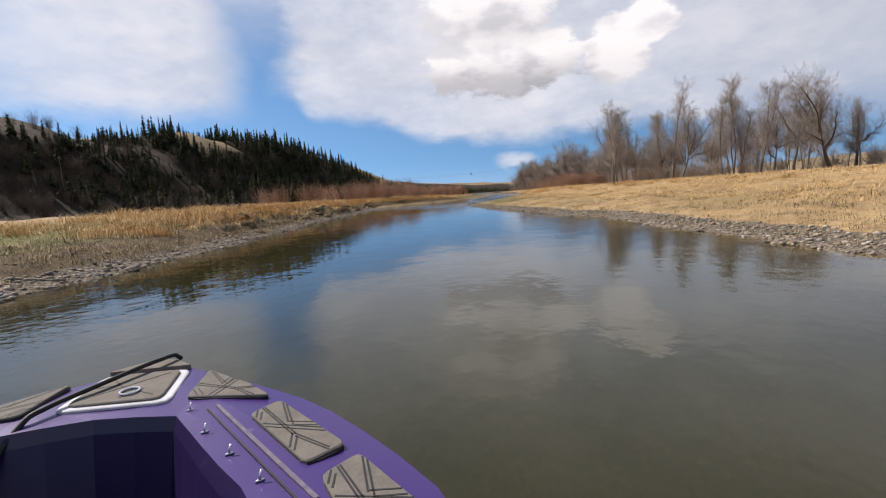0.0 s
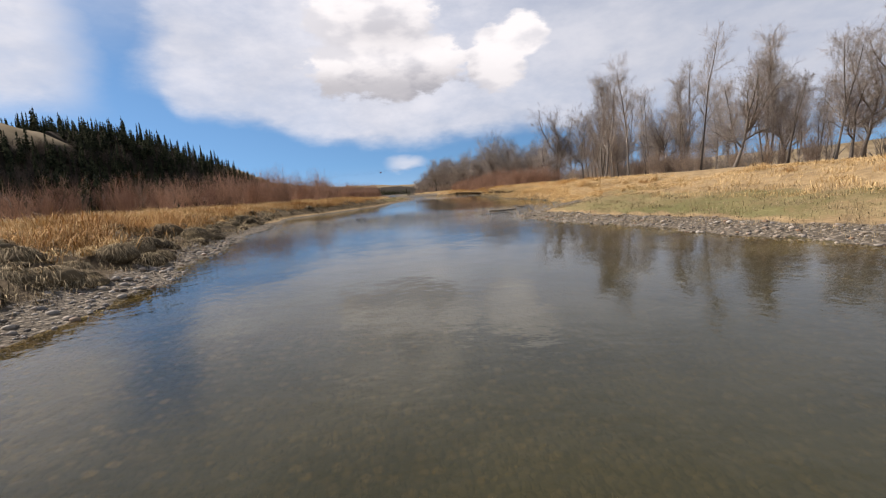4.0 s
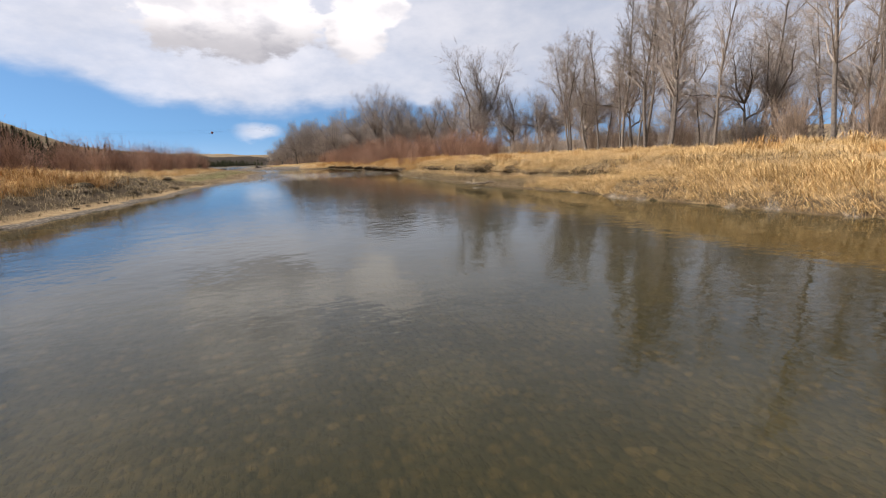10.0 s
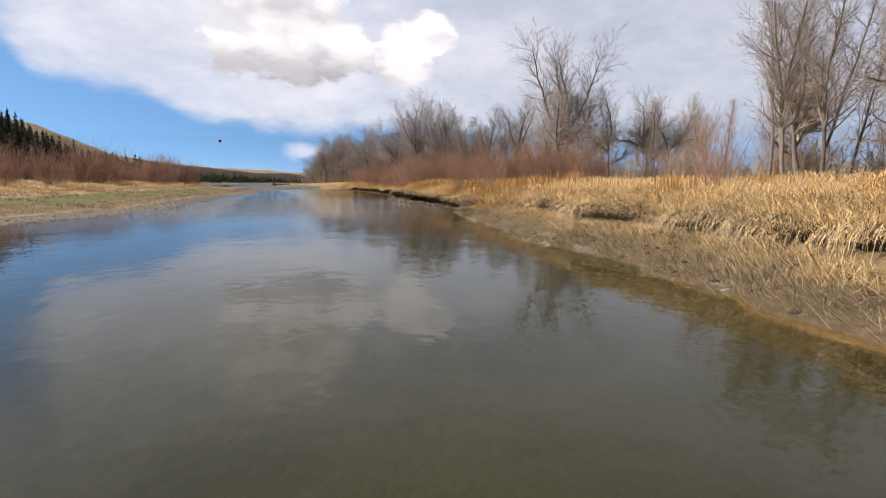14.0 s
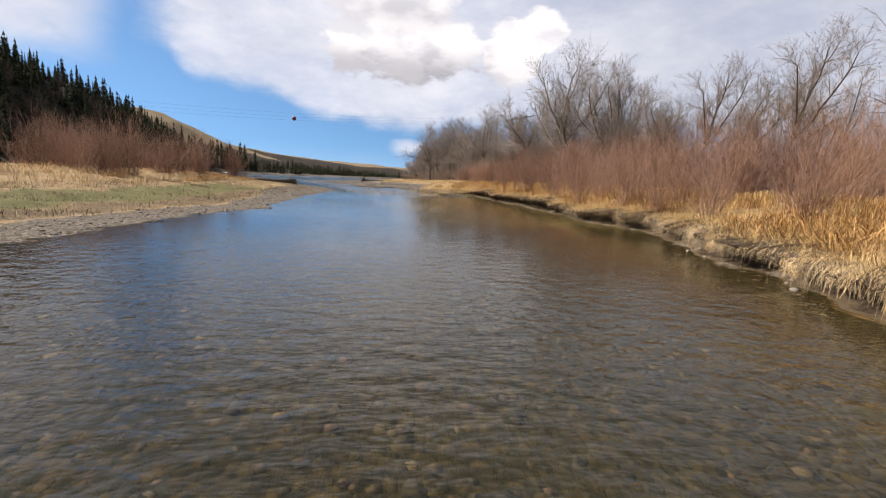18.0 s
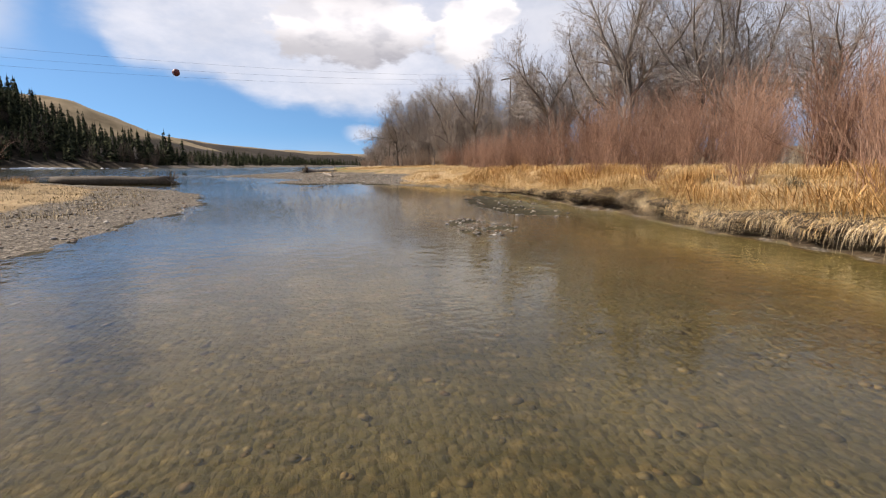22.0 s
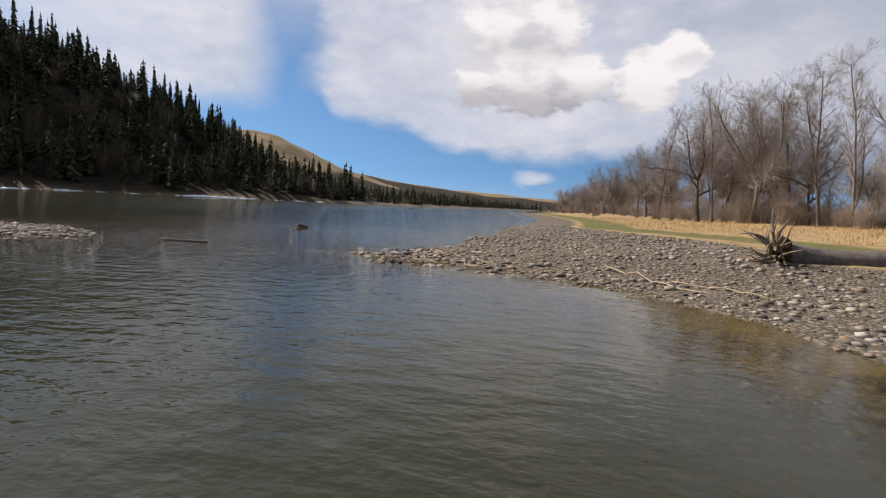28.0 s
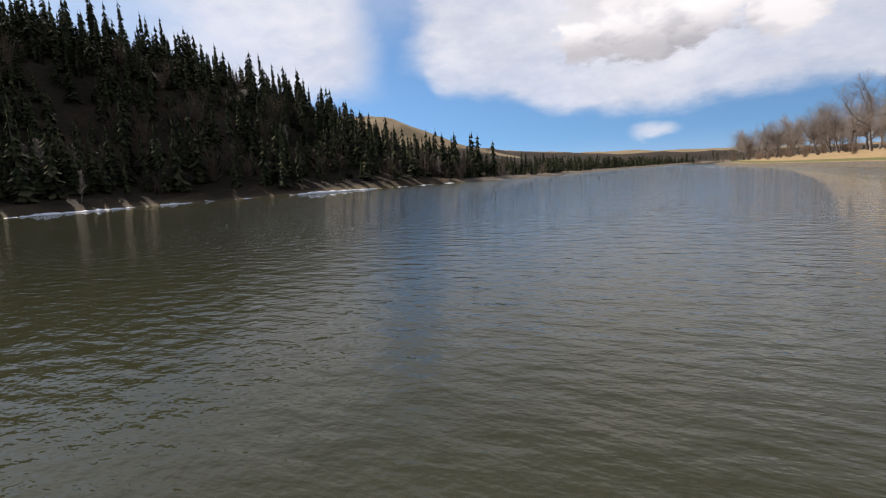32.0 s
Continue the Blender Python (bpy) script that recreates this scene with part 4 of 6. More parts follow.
BRUSH = plain("brush", (0.17, 0.125, 0.095), (0.40, 0.31, 0.235), 2, 0.8, 0.2, 0.2, 0.005, island=0.5, random_ob=0.4)
willows = [shrub_thing("willow_shrub", 71 + k, 5.0, 62, 0.44, WILLOW, "leafless reddish willow shrub of many thin stems") for k in range(4)]
brushes = [shrub_thing("brush_shrub", 81 + k, 3.2, 60, 0.42, BRUSH, "leafless grey-brown brush under the trees") for k in range(3)]
spots = []
for k in range(175):      # thicket on the right bank
    y = rng.uniform(172, 300)
    edge = line(RIGHT, y)
    if y > 256:
        edge = np.interp(y, [256, 275, 300], [6, 6, 6])
    x = edge + np.interp(y, [172, 184, 200, 250, 262, 300], [15, 9, 7, 7, 6, 8]) + 19 * rng.uniform(0, 1) ** 1.2
    spots.append((x, y, rng.uniform(0.65, 1.25) * np.interp(x - edge, [4, 9, 18], [0.6, 1.05, 1.4]) * np.interp(y, [172, 195, 250, 300], [0.65, 0.8, 0.9, 0.7]), rng.uniform(0, 6.28), int(rng.integers(0, 9))))
for y, off, s in ((163.5, 1.6, 0.55), (158.5, 2.2, 0.5), (190.5, 1.6, 0.5), (197.5, 1.5, 0.75), (201, 2.0, 0.6), (206, 2.4, 0.7), (141, 5.0, 0.45), (136.5, 5.5, 0.4), (212, 2.2, 0.6), (219, 2.6, 0.55), (186, 2.4, 0.6), (188, 3.6, 0.7), (192.6, 2.8, 0.75), (194.4, 1.3, 0.6), (195.8, 3.4, 0.8), (199.2, 3.2, 0.7), (203, 1.4, 0.55), (204.6, 3.2, 0.75), (208, 1.5, 0.6), (210, 3.5, 0.7), (214.5, 3.4, 0.6), (216.5, 2.0, 0.5), (224, 3.0, 0.55), (229, 2.8, 0.5), (235, 3.4, 0.5)):
    spots.append((line(RIGHT, y) + off, y, s * (1.0 if y < 215 else 1.1), rng.uniform(0, 6.28), int(rng.integers(0, 9))))
for k in range(175):      # thickets on the island
    y = rng.uniform(92, 246)
    x = line(LEFT, y) - np.interp(y, [92, 120, 150, 200, 246], [13, 9, 16, 15, 12]) - 20 * rng.uniform(0, 1) ** 1.3
    if x - line(OUTER, y) > 3:
        spots.append((x, y, rng.uniform(0.65, 1.05), rng.uniform(0, 6.28), int(rng.integers(0, 9))))
stand(willows, spots, "willow thickets")
spots = []
for k in range(190):
    y = rng.uniform(104, 390)
    x = np.interp(y, *FRONT) - 4 + 22 * rng.uniform(0, 1)
    spots.append((x, y, rng.uniform(0.7, 1.7), rng.uniform(0, 6.28), int(rng.integers(0, 9))))
for k in range(70):
    y = rng.uniform(286, 350)
    spots.append((np.interp(y, *FRONT) - 3 + 16 * rng.uniform(), y, rng.uniform(0.5, 1.2), rng.uniform(0, 6.28), int(rng.integers(0, 9))))
for k in range(40):
    y = rng.uniform(400, 620)
    spots.append((np.interp(y, *FRONT) - 6 + 20 * rng.uniform(), y, rng.uniform(0.9, 1.5), 0.0, int(rng.integers(0, 9))))
stand(brushes, spots, "brush along the woods")


def undergrowth():
    """The grey-brown tangle that closes the woods off behind the first trees."""
    r = np.random.default_rng(23)
    y = r.uniform(92, 420, 520)
    x = np.interp(y, *FRONT) + 3 + 26 * r.uniform(0, 1, 520)
    vs, fs, at = [], [], 0
    for q in range(4):
        bv, bf = shrub_arrays(640 + q, 3.4, 16, 0.5, 3, 2.2)
        k = np.arange(520) % 4 == q
        size = r.uniform(0.6, 1.5, k.sum()) * np.interp(y[k], [170, 190, 290, 310], [1.0, 0.6, 0.6, 1.0])
        v, f = scatter(bv, bf, np.stack([x, y, ground_height(x, y) - 0.1], 1)[k], r.uniform(0, 6.28, k.sum()), np.stack([size * 1.3, size * 1.3, size], 1))
        vs.append(v), fs.append(f + at)
        at += len(v)
    return tagged(new("undergrowth", mesh_of("undergrowth", np.concatenate(vs), np.concatenate(fs), TWIG, smooth=True)), "tangled grey-brown undergrowth among the bare trees", "shrubs", kind="stuff")


undergrowth()


# ---------------------------------------------------------------- the wooded valley side
def spruce_arrays(seed):
    """A spruce one metre high: needles of drooping boughs in ragged tiers of uneven reach, thin at the top."""
    r = np.random.default_rng(seed)
    vs, fs = [], []
    tiers, foot, girth, taper = 15, r.uniform(0.03, 0.14), r.uniform(0.13, 0.20), r.uniform(0.55, 0.9)
    heavy = r.uniform(0, 6.28)
    for k in range(tiers):
        z = foot + (0.93 - foot) * (k + r.uniform(-0.3, 0.3)) / tiers
        reach = girth * (1 - z) ** taper * r.uniform(0.62, 1.2) + 0.012
        n = 8 if k < 6 else 6 if k < 11 else 4
        for j in range(n):
            if r.uniform() < 0.15:
                continue
            a = 6.283 * (j + r.uniform(-0.45, 0.45)) / n + k * 0.7
            rr = reach * r.uniform(0.45, 1.15) * (1 + 0.22 * math.cos(a - heavy))
            w = 0.30 * reach + 0.006
            c, s = math.cos(a), math.sin(a)
            top = np.array([0.004 * c, 0.004 * s, z + 0.045])
            tip = np.array([rr * c, rr * s, z - 0.02 - 0.25 * rr + r.normal(0, 0.012)])
            midl = np.array([0.6 * rr * c - w * s, 0.6 * rr * s + w * c, z - 0.03 + r.normal(0, 0.008)])
            midr = np.array([0.6 * rr * c + w * s, 0.6 * rr * s - w * c, z - 0.03 + r.normal(0, 0.008)])
            o = len(vs)
            vs += [top, midl, tip, midr]
            fs += [(o, o + 1, o + 2), (o, o + 2, o + 3)]
    o = len(vs)
    vs += [np.array([0, 0, 1.0])] + [np.array([0.010 * math.cos(q), 0.010 * math.sin(q), 0.86]) for q in (0, 2.1, 4.2)]
    fs += [(o, o + 1, o + 2), (o, o + 2, o + 3), (o, o + 3, o + 1)]
    return np.array(vs), np.array(fs)


def hill_spots(count, d0, d1, y0, y1, clump):
    x, y = np.empty(0), np.empty(0)
    while len(x) < count:
        yy = rng.uniform(y0, y1, 4000)
        dd = rng.uniform(d0, d1, 4000)
        xx = line(FAR, yy) - dd
        _, cover, *_ = land(xx, yy)
        keep = (cover["prairie"] < 0.3) & (wave(xx, yy, 0.05, 4.0) > clump)
        x, y = np.concatenate([x, xx[keep]]), np.concatenate([y, yy[keep]])
    return x[:count], y[:count]


SPRUCES = [spruce_arrays(91 + k) for k in range(7)]


def spruce_stuff():
    vs, fs, at = [], [], 0
    for k, (count, d0, d1, y0, y1, clump, lo, hi) in enumerate(((1500, 8, 130, 275, 500, -0.9, 8, 17), (150, 8, 62, 165, 240, -0.6, 7, 13), (70, 6, 50, 60, 280, 0.1, 6, 11), (240, 6, 70, 190, 270, -0.5, 5, 11), (900, 4, 46, 490, 780, -0.9, 4, 9), (380, 6, 110, 740, 1300, -0.2, 2, 7), (260, 40, 75, 290, 480, -0.9, 9, 16))):
        x, y = hill_spots(count, d0, d1, y0, y1, clump)
        z = ground_height(x, y) - 0.5
        h = lo * 0.5 + (hi * 1.15 - lo * 0.5) * rng.uniform(size=count) ** 1.9 * (0.75 + 0.35 * wave(x, y, 0.09, 5.0))
        for q, (bv, bf) in enumerate(SPRUCES):
            sel = np.arange(count) % len(SPRUCES) == q
            wide_ = (3.0 + 0.62 * h[sel]) * rng.uniform(0.8, 1.6, sel.sum())
            v, f = scatter(bv, bf, np.stack([x, y, z], 1)[sel], rng.uniform(0, 6.28, sel.sum()), np.stack([wide_, wide_, h[sel]], 1))
            vs.append(v), fs.append(f + at)
            at += len(v)
    return tagged(new("spruce_forest", mesh_of("spruce_forest", np.concatenate(vs), np.concatenate(fs), NEEDLE)), "dark green spruce forest on the shaded valley side", "forest", kind="stuff")


spruce_stuff()


def spruce_thing(seed):
    ob = new("spruce_tree")
    v, f = SPRUCES[seed % 4]
    part("crown", mesh_of("spruce_crown", v, f, NEEDLE), NEEDLE, ob)
    tv, tf = chain([(0, 0, -0.02), (0, 0, 0.5), (0, 0, 0.95)], [0.016, 0.010, 0.002], 6)
    part("trunk", mesh_of("spruce_trunk", tv, tf, BARK), BARK, ob)
    return tagged(ob, "tall dark green spruce on the valley side", "tree")


spruces = [spruce_thing(k) for k in range(4)]
x, y = hill_spots(60, 6, 34, 280, 470, -0.9)
x2, y2 = hill_spots(60, 60, 110, 300, 500, -0.9)
stand(spruces, [(a, b, rng.uniform(12, 19), rng.uniform(0, 6.28), int(rng.integers(0, 8))) for a, b in zip(np.concatenate([x, x2]), np.concatenate([y, y2]))], "spruces of the valley side")
DARKBRUSH = plain("dark_brush", (0.05, 0.036, 0.026), (0.15, 0.11, 0.08), 2, 0.8, 0.2, 0.2, 0.005, island=0.5, random_ob=0.5)
hillbrush = [shrub_thing("hillside_shrub", 87 + k, 4.0, 60, 0.5, DARKBRUSH, "leafless brown shrub on the valley side") for k in range(2)]
x, y = hill_spots(80, 2, 60, 60, 560, -0.9)
stand(hillbrush, [(a, b, rng.uniform(0.8, 1.9), rng.uniform(0, 6.28), int(rng.integers(0, 8))) for a, b in zip(x, y)], "shrubs of the valley side")
x, y = hill_spots(100, 2, 100, 70, 300, -0.9)
stand(hillbrush, [(a, b, rng.uniform(1.2, 2.5), rng.uniform(0, 6.28), int(rng.integers(0, 8))) for a, b in zip(x, y)], "shrubs of the valley side")
x, y = hill_spots(115, 5, 75, 270, 500, -0.9)
stand(hillbrush, [(a, b, rng.uniform(1.3, 2.6), rng.uniform(0, 6.28), int(rng.integers(0, 8))) for a, b in zip(x, y)], "shrubs of the valley side")


def shore_ice():
    """A ragged ledge of left-over ice along the foot of the wooded bank."""
    r = np.random.default_rng(12)
    y = np.arange(296.0, 452.0, 0.6)
    h = np.clip(0.08 + 0.40 * wave(0 * y, y, 0.19, 2.0) + 0.2 * wave(0 * y, y, 0.7, 4.0), -0.3, 0.42) + r.normal(0, 0.05, len(y))
    rows = [np.stack([line(FAR, y) - d + r.normal(0, 0.12, len(y)), y, np.maximum(h * k, -0.3) + lift], 1) for d, k, lift in ((-1.0, 0.2, -0.12), (-0.85, 0.8, 0.0), (-0.2, 1.0, 0.02), (0.8, 1.05, 0.05), (1.8, 0.9, 0.0), (2.4, 0.2, -0.2))]
    v = np.stack(rows, 1).reshape(-1, 3)
    k = (np.arange(len(y) - 1)[:, None] * 6 + np.arange(5)[None]).ravel()
    return tagged(new("shore_ice", mesh_of("shore_ice", v, np.stack([k, k + 1, k + 7, k + 6], 1), SNOW, smooth=True)), "ragged white ledge of old ice along the far shore", "ice", kind="stuff")


shore_ice()
BIRCH = [tree_thing("birch_tree", 61 + k, 11.0, "slim", "pale bare birch among the dark spruces") for k in range(2)]
x, y = hill_spots(26, 4, 40, 150, 460, -0.9)
stand(BIRCH, [(a, b, rng.uniform(0.5, 0.85), rng.uniform(0, 6.28), int(rng.integers(0, 8))) for a, b in zip(x, y)], "birches of the valley side")


# ---------------------------------------------------------------- grass
def tuft_arrays(seed, blades, droop, lean=0.0, spread=0.24, thick=2.0):
    r = np.random.default_rng(seed)
    vs, fs = [], []
    for _ in range(blades):
        a, tilt = r.uniform(0, 6.28), abs(r.normal(0.2, 0.45))
        c, s = math.cos(a), math.sin(a)
        h, w = r.uniform(0.35, 1.05), r.uniform(0.0028, 0.0062) * thick
        b = np.array([r.normal(0, spread), r.normal(0, spread), -0.05])
        d1 = np.array([c * math.sin(tilt) + lean, s * math.sin(tilt), math.cos(tilt)])
        d2 = np.array([c * math.sin(tilt + droop) + lean * 2, s * math.sin(tilt + droop), math.cos(tilt + droop)])
        side = np.array([-s, c, 0]) * w
        m, t = b + d1 * h * 0.55, b + d1 * h * 0.55 + d2 * h * 0.5
        o = len(vs)
        vs += [b - side, b + side, m + side * 0.8, m - side * 0.8, t]
        fs += [(o, o + 1, o + 2), (o, o + 2, o + 3), (o + 3, o + 2, o + 4)]
    return np.array(vs), np.array(fs)


def grass(name, label, mat, x, y, h_lo, h_hi, droop, lean=0.0, tilt=None, sink=0.03, blades=13, spread=0.24, thick=2.0):
    n = len(x)
    z = bank_top(x, y) - sink
    vs, fs, at = [], [], 0
    hh = rng.uniform(h_lo, h_hi, n) * (1 + 0.35 * wave(x, y, 1.1, 3.0))
    for q in range(4):
        bv, bf = tuft_arrays(200 + q, blades, droop, lean, spread, thick)
        sel = np.arange(n) % 4 == q
        w = hh[sel] * rng.uniform(0.8, 1.5, sel.sum())
        v, f = scatter(bv, bf, np.stack([x, y, z], 1)[sel], rng.uniform(0, 6.28, sel.sum()), np.stack([w, w, hh[sel]], 1), None if tilt is None else tilt[sel])
        vs.append(v), fs.append(f + at)
        at += len(v)
    return tagged(new(name, mesh_of(name, np.concatenate(vs), np.concatenate(fs), mat)), label, "grass", kind="stuff")


def bank_spots(table, sign, count, y0, y1, d0, d1, power=1.5):
    y = rng.uniform(y0, y1, count)
    d = d0 + (d1 - d0) * rng.uniform(0, 1, count) ** power
    if table is RIGHT and y0 > 80:
        x0, run, _ = shore_frame(y)
        return x0 + d * run, y
    return line(table, y) + sign * d, y


x, y = bank_spots(RIGHT, 1, 10500, 84, 256, 0.9, 13, 1.9)
x = x + 1.5 * smooth(y, 108, 118) * (1 - smooth(y, 148, 156)) * (x - line(RIGHT, y) < 3)
grass("golden_grass", "tall golden dry grass along the right bank", GRASS, x, y, 0.25, 0.65, 1.8, tilt=np.stack([rng.normal(-0.15, 0.4, len(x)) + 0.5 * wave(x, y, 0.8, 2.0), rng.normal(0, 0.4, len(x)) + 0.5 * wave(x, y, 0.9, 7.0)], 1), blades=34, thick=1.35)
x, y = bank_spots(RIGHT, 1, 5600, 84, 254, 0.15, 2.2, 1.0)
x = x + 1.1 * smooth(y, 108, 118) * (1 - smooth(y, 148, 156))
grass("overhanging_grass", "dead golden grass leaning over the cut bank", GRASS, x, y, 0.25, 0.6, 1.6, 0.0, np.stack([rng.normal(-0.55, 0.35, 5600), rng.normal(0, 0.5, 5600) + 0.5 * wave(x, y, 0.9, 7.0)], 1), blades=26, thick=1.0)


def strands(name, label, mat, count, y0, y1, reach, lo, hi, width, start, seed):
    """Thin strands that arch out over the lip of the cut bank and hang down its face, in locks."""
    r = np.random.default_rng(seed)
    lock = r.uniform(y0, y1, count // 14)
    y = np.clip(np.repeat(lock, 14)[:count] + r.normal(0, 0.13, len(lock) * 14), y0, y1)
    x0, run, cut = shore_frame(y)
    out = ledge_frame(y)
    upper = out > 0.3
    keep = (cut > 0.35) | upper
    y, x0, run, cut, out, upper = y[keep], x0[keep], run[keep], cut[keep], out[keep], upper[keep]
    n = len(y)
    lip = np.array(LIP[:7][::-1])
    d = r.uniform(*start, n) + 0.2 * wave(y * 0, y, 1.7, 2.0)
    z = np.interp(d, lip[:, 0], lip[:, 1])
    z = np.where(upper, 0.42 + 0.90 * z - 0.55 * (1 - out), z * cut)
    x0 = np.where(upper, x0 + (1.80 + 0.5 * (1 - out) - 0.2 * d) * run, x0)
    low = np.where(upper, 0.45, 0.01)
    length = r.uniform(lo, hi, n) * (1 + 0.4 * wave(y * 0, y, 1.4, 6.0))
    reach_ = r.uniform(*reach, n)
    drift = r.normal(0, 0.10, n)
    rows = []
    for s, up in ((0, 0.0), (0.25, 0.05), (0.6, -0.22), (1.0, -0.80)):
        p = np.stack([x0 + (d - reach_ * (1 - (1 - s) ** 2)) * run, y + drift * s, np.maximum(z + up * length * (1 if up < 0 else 2), low)], 1)
        w = width * (1 - 0.75 * s)
        rows += [p + [0.3 * w, w, 0], p - [0.3 * w, w, 0]]
    v = np.stack(rows, 1).reshape(-1, 3)
    k = np.arange(n)[:, None] * 8
    q = np.concatenate([k + [2 * j, 2 * j + 1, 2 * j + 3, 2 * j + 2] for j in range(3)])
    return tagged(new(name, mesh_of(name, v, q, mat)), label, "grass", kind="stuff")


strands("hanging_grass", "long dead grass hanging down the undercut bank", GRASS, 22000, 86, 252, (0.05, 0.4), 0.15, 0.5, 0.005, (0.05, 0.8), 5)
strands("bleached_grass", "bleached grey-tan grass draped over the bank edge", PALEGRASS, 11000, 86, 252, (0.05, 0.5), 0.15, 0.8, 0.006, (0.0, 0.7), 8)
strands("hanging_roots", "grey-brown roots and sod hanging under the bank", ROOT, 22000, 86, 252, (-0.25, 0.15), 0.2, 0.55, 0.006, (0.0, 0.3), 6)
x, y = bank_spots(RIGHT, 1, 3000, 82, 120, 0.25, 1.8, 1.0)
grass("edge_grass", "straw-coloured dead grass hanging to the water's edge", GRASS, x, y, 0.25, 0.6, 1.9, 0.0, np.stack([rng.normal(-0.7, 0.3, 3000), rng.normal(0, 0.4, 3000)], 1), blades=16, thick=1.6)
x, y = bank_spots(RIGHT, 1, 4600, 106, 158, 0.25, 3.4, 1.0)
grass("slope_grass", "short brown grass on the slumped bank", MATTED, x, y, 0.15, 0.45, 2.0, tilt=np.stack([rng.normal(-0.9, 0.4, 4600), rng.normal(0, 0.6, 4600)], 1), blades=30, spread=0.5, thick=1.2)
x, y = bank_spots(RIGHT, 1, 5600, -2, 84, 6.0, 30, 1.2)
grass("golden_grass_upper", "dry golden grass on the gentle upper bank", GRASS, x, y, 0.25, 0.65, 1.5, tilt=np.stack([0.9 * wave(x, y, 0.5, 2.0), 0.9 * wave(x, y, 0.6, 7.0)], 1), blades=18, thick=2.0)
x, y = bank_spots(RIGHT, 1, 7000, 2, 84, 0.5, 9, 1.0)
grass("short_dead_grass", "short dead grass above the gravel", MATTED, x, y, 0.12, 0.34, 1.5, spread=0.5, thick=3.0)
x, y = bank_spots(LEFT, -1, 1500, -4, 24, 15, 34, 1.0)
grass("far_island_grass", "golden dry grass on the far side of the green", GRASS, x, y, 0.5, 1.0, 0.8)
x, y = bank_spots(LEFT, -1, 5200, 18, 150, 4.2, 17, 1.2)
grass("island_grass", "golden dry grass on the island bank", GRASS, x, y, 0.5, 1.1, 1.0, blades=16, thick=2.4)
x, y = bank_spots(LEFT, -1, 7200, 6, 150, 1.0, 6, 1.0)
grass("matted_grass", "matted grey-brown dead grass on the eroded bank", MATTED, x, y, 0.22, 0.55, 1.9, blades=15, spread=0.4, thick=2.6)
x, y = bank_spots(LEFT, -1, 2600, 150, 246, 10.0, 26, 1.2)
grass("island_tip_grass", "tan dry grass on the low island tip", GRASS, x, y, 0.35, 0.9, 0.9)
x, y = bank_spots(LEFT, -1, 5200, 150, 246, 2.4, 12, 1.0)
grass("low_island_grass", "short olive-brown grass on the low island flat", MATTED, x, y, 0.15, 0.42, 1.6, spread=0.5, thick=3.4)
x = np.concatenate([rng.uniform(-8, 18, 3200), rng.uniform(0, 16, 2600)])
y = np.concatenate([rng.uniform(280, 380, 3200), rng.uniform(246, 284, 2600)])
keep = land(x, y)[2] > bar_width(y) + 0.4 + 6 * smooth(y, 272, 284) - 2 * smooth(y, 300, 320)
grass("meadow_grass", "dry tan grass in front of the trees", GRASS, x[keep], y[keep], 0.3, 0.8, 1.1)
x, y = bank_spots(LEFT, -1, 2600, -4, 28, 3.0, 22, 1.0)
grass("spring_grass", "short green spring grass on the low bank", GREEN, x, y, 0.10, 0.24, 1.0, spread=0.5, thick=3.5)

x, y = rng.uniform(-16, 8, 5200), rng.uniform(278, 360, 5200)
dr_ = land(x, y)[2]
keep = (dr_ > bar_width(y) - 0.5) & (dr_ < bar_width(y) + 7.5)
grass("bar_turf", "short olive-green turf behind the gravel bar", GREEN, x[keep], y[keep], 0.06, 0.18, 1.2, blades=10, spread=0.5)


def fringe(name, label, table, sign, count, y0, y1, d0, d1, lo, hi, seed):
    """Tall orange grass in drifts along the top of a bank."""
    x, y = bank_spots(table, sign, count * 3, y0, y1, d0, d1, 1.2)
    keep = np.flatnonzero(wave(x, y, 0.55, seed) + 0.5 * wave(x, y, 1.7, seed + 2) > 0.05)[:count]
    x, y = x[keep], y[keep]
    grass(name, label, ORANGEGRASS, x, y, lo, hi, 1.2, tilt=np.stack([rng.normal(-0.1 * sign, 0.3, len(x)), rng.normal(0.1, 0.3, len(x))], 1), blades=24, spread=0.3, thick=1.4)


fringe("orange_island_grass", "tall orange-gold grass in drifts on the island bank", LEFT, -1, 2400, 20, 132, 3.3, 7.5, 0.7, 1.35, 3.0)
fringe("orange_bank_grass", "tall orange-gold grass in drifts on the cut bank", RIGHT, 1, 2600, 150, 252, 1.2, 6.0, 0.55, 1.15, 5.0)


def tussock(seed, mat, label):
    v, f = tuft_arrays(seed, 150, 1.9, 0.0, 0.16, 2.2)
    return tagged(new("grass_tussock", mesh_of("grass_tussock", v, f, mat)), label, "grass")


tussocks = [tussock(500 + k, (GRASS, MATTED, GRASS)[k], "large drooping tussock of dead grass on the bank") for k in range(3)]
spots = []
for k in range(85):
    y = rng.uniform(17, 92)
    spots.append((line(LEFT, y) - rng.uniform(2.0, 6.5), y, rng.uniform(0.55, 1.05), rng.uniform(0, 6.28), int(rng.integers(0, 9))))
for k in range(36):
    y = rng.uniform(78, 150)
    spots.append((line(RIGHT, y) + rng.uniform(3.0, 11.0), y, rng.uniform(0.7, 1.15), rng.uniform(0, 6.28), 3 * int(rng.integers(0, 3))))
for k in range(40):
    y = rng.uniform(152, 250)
    spots.append((line(RIGHT, y) + rng.uniform(0.9, 4.5), y, rng.uniform(0.6, 1.0), rng.uniform(0, 6.28), int(rng.integers(0, 9))))
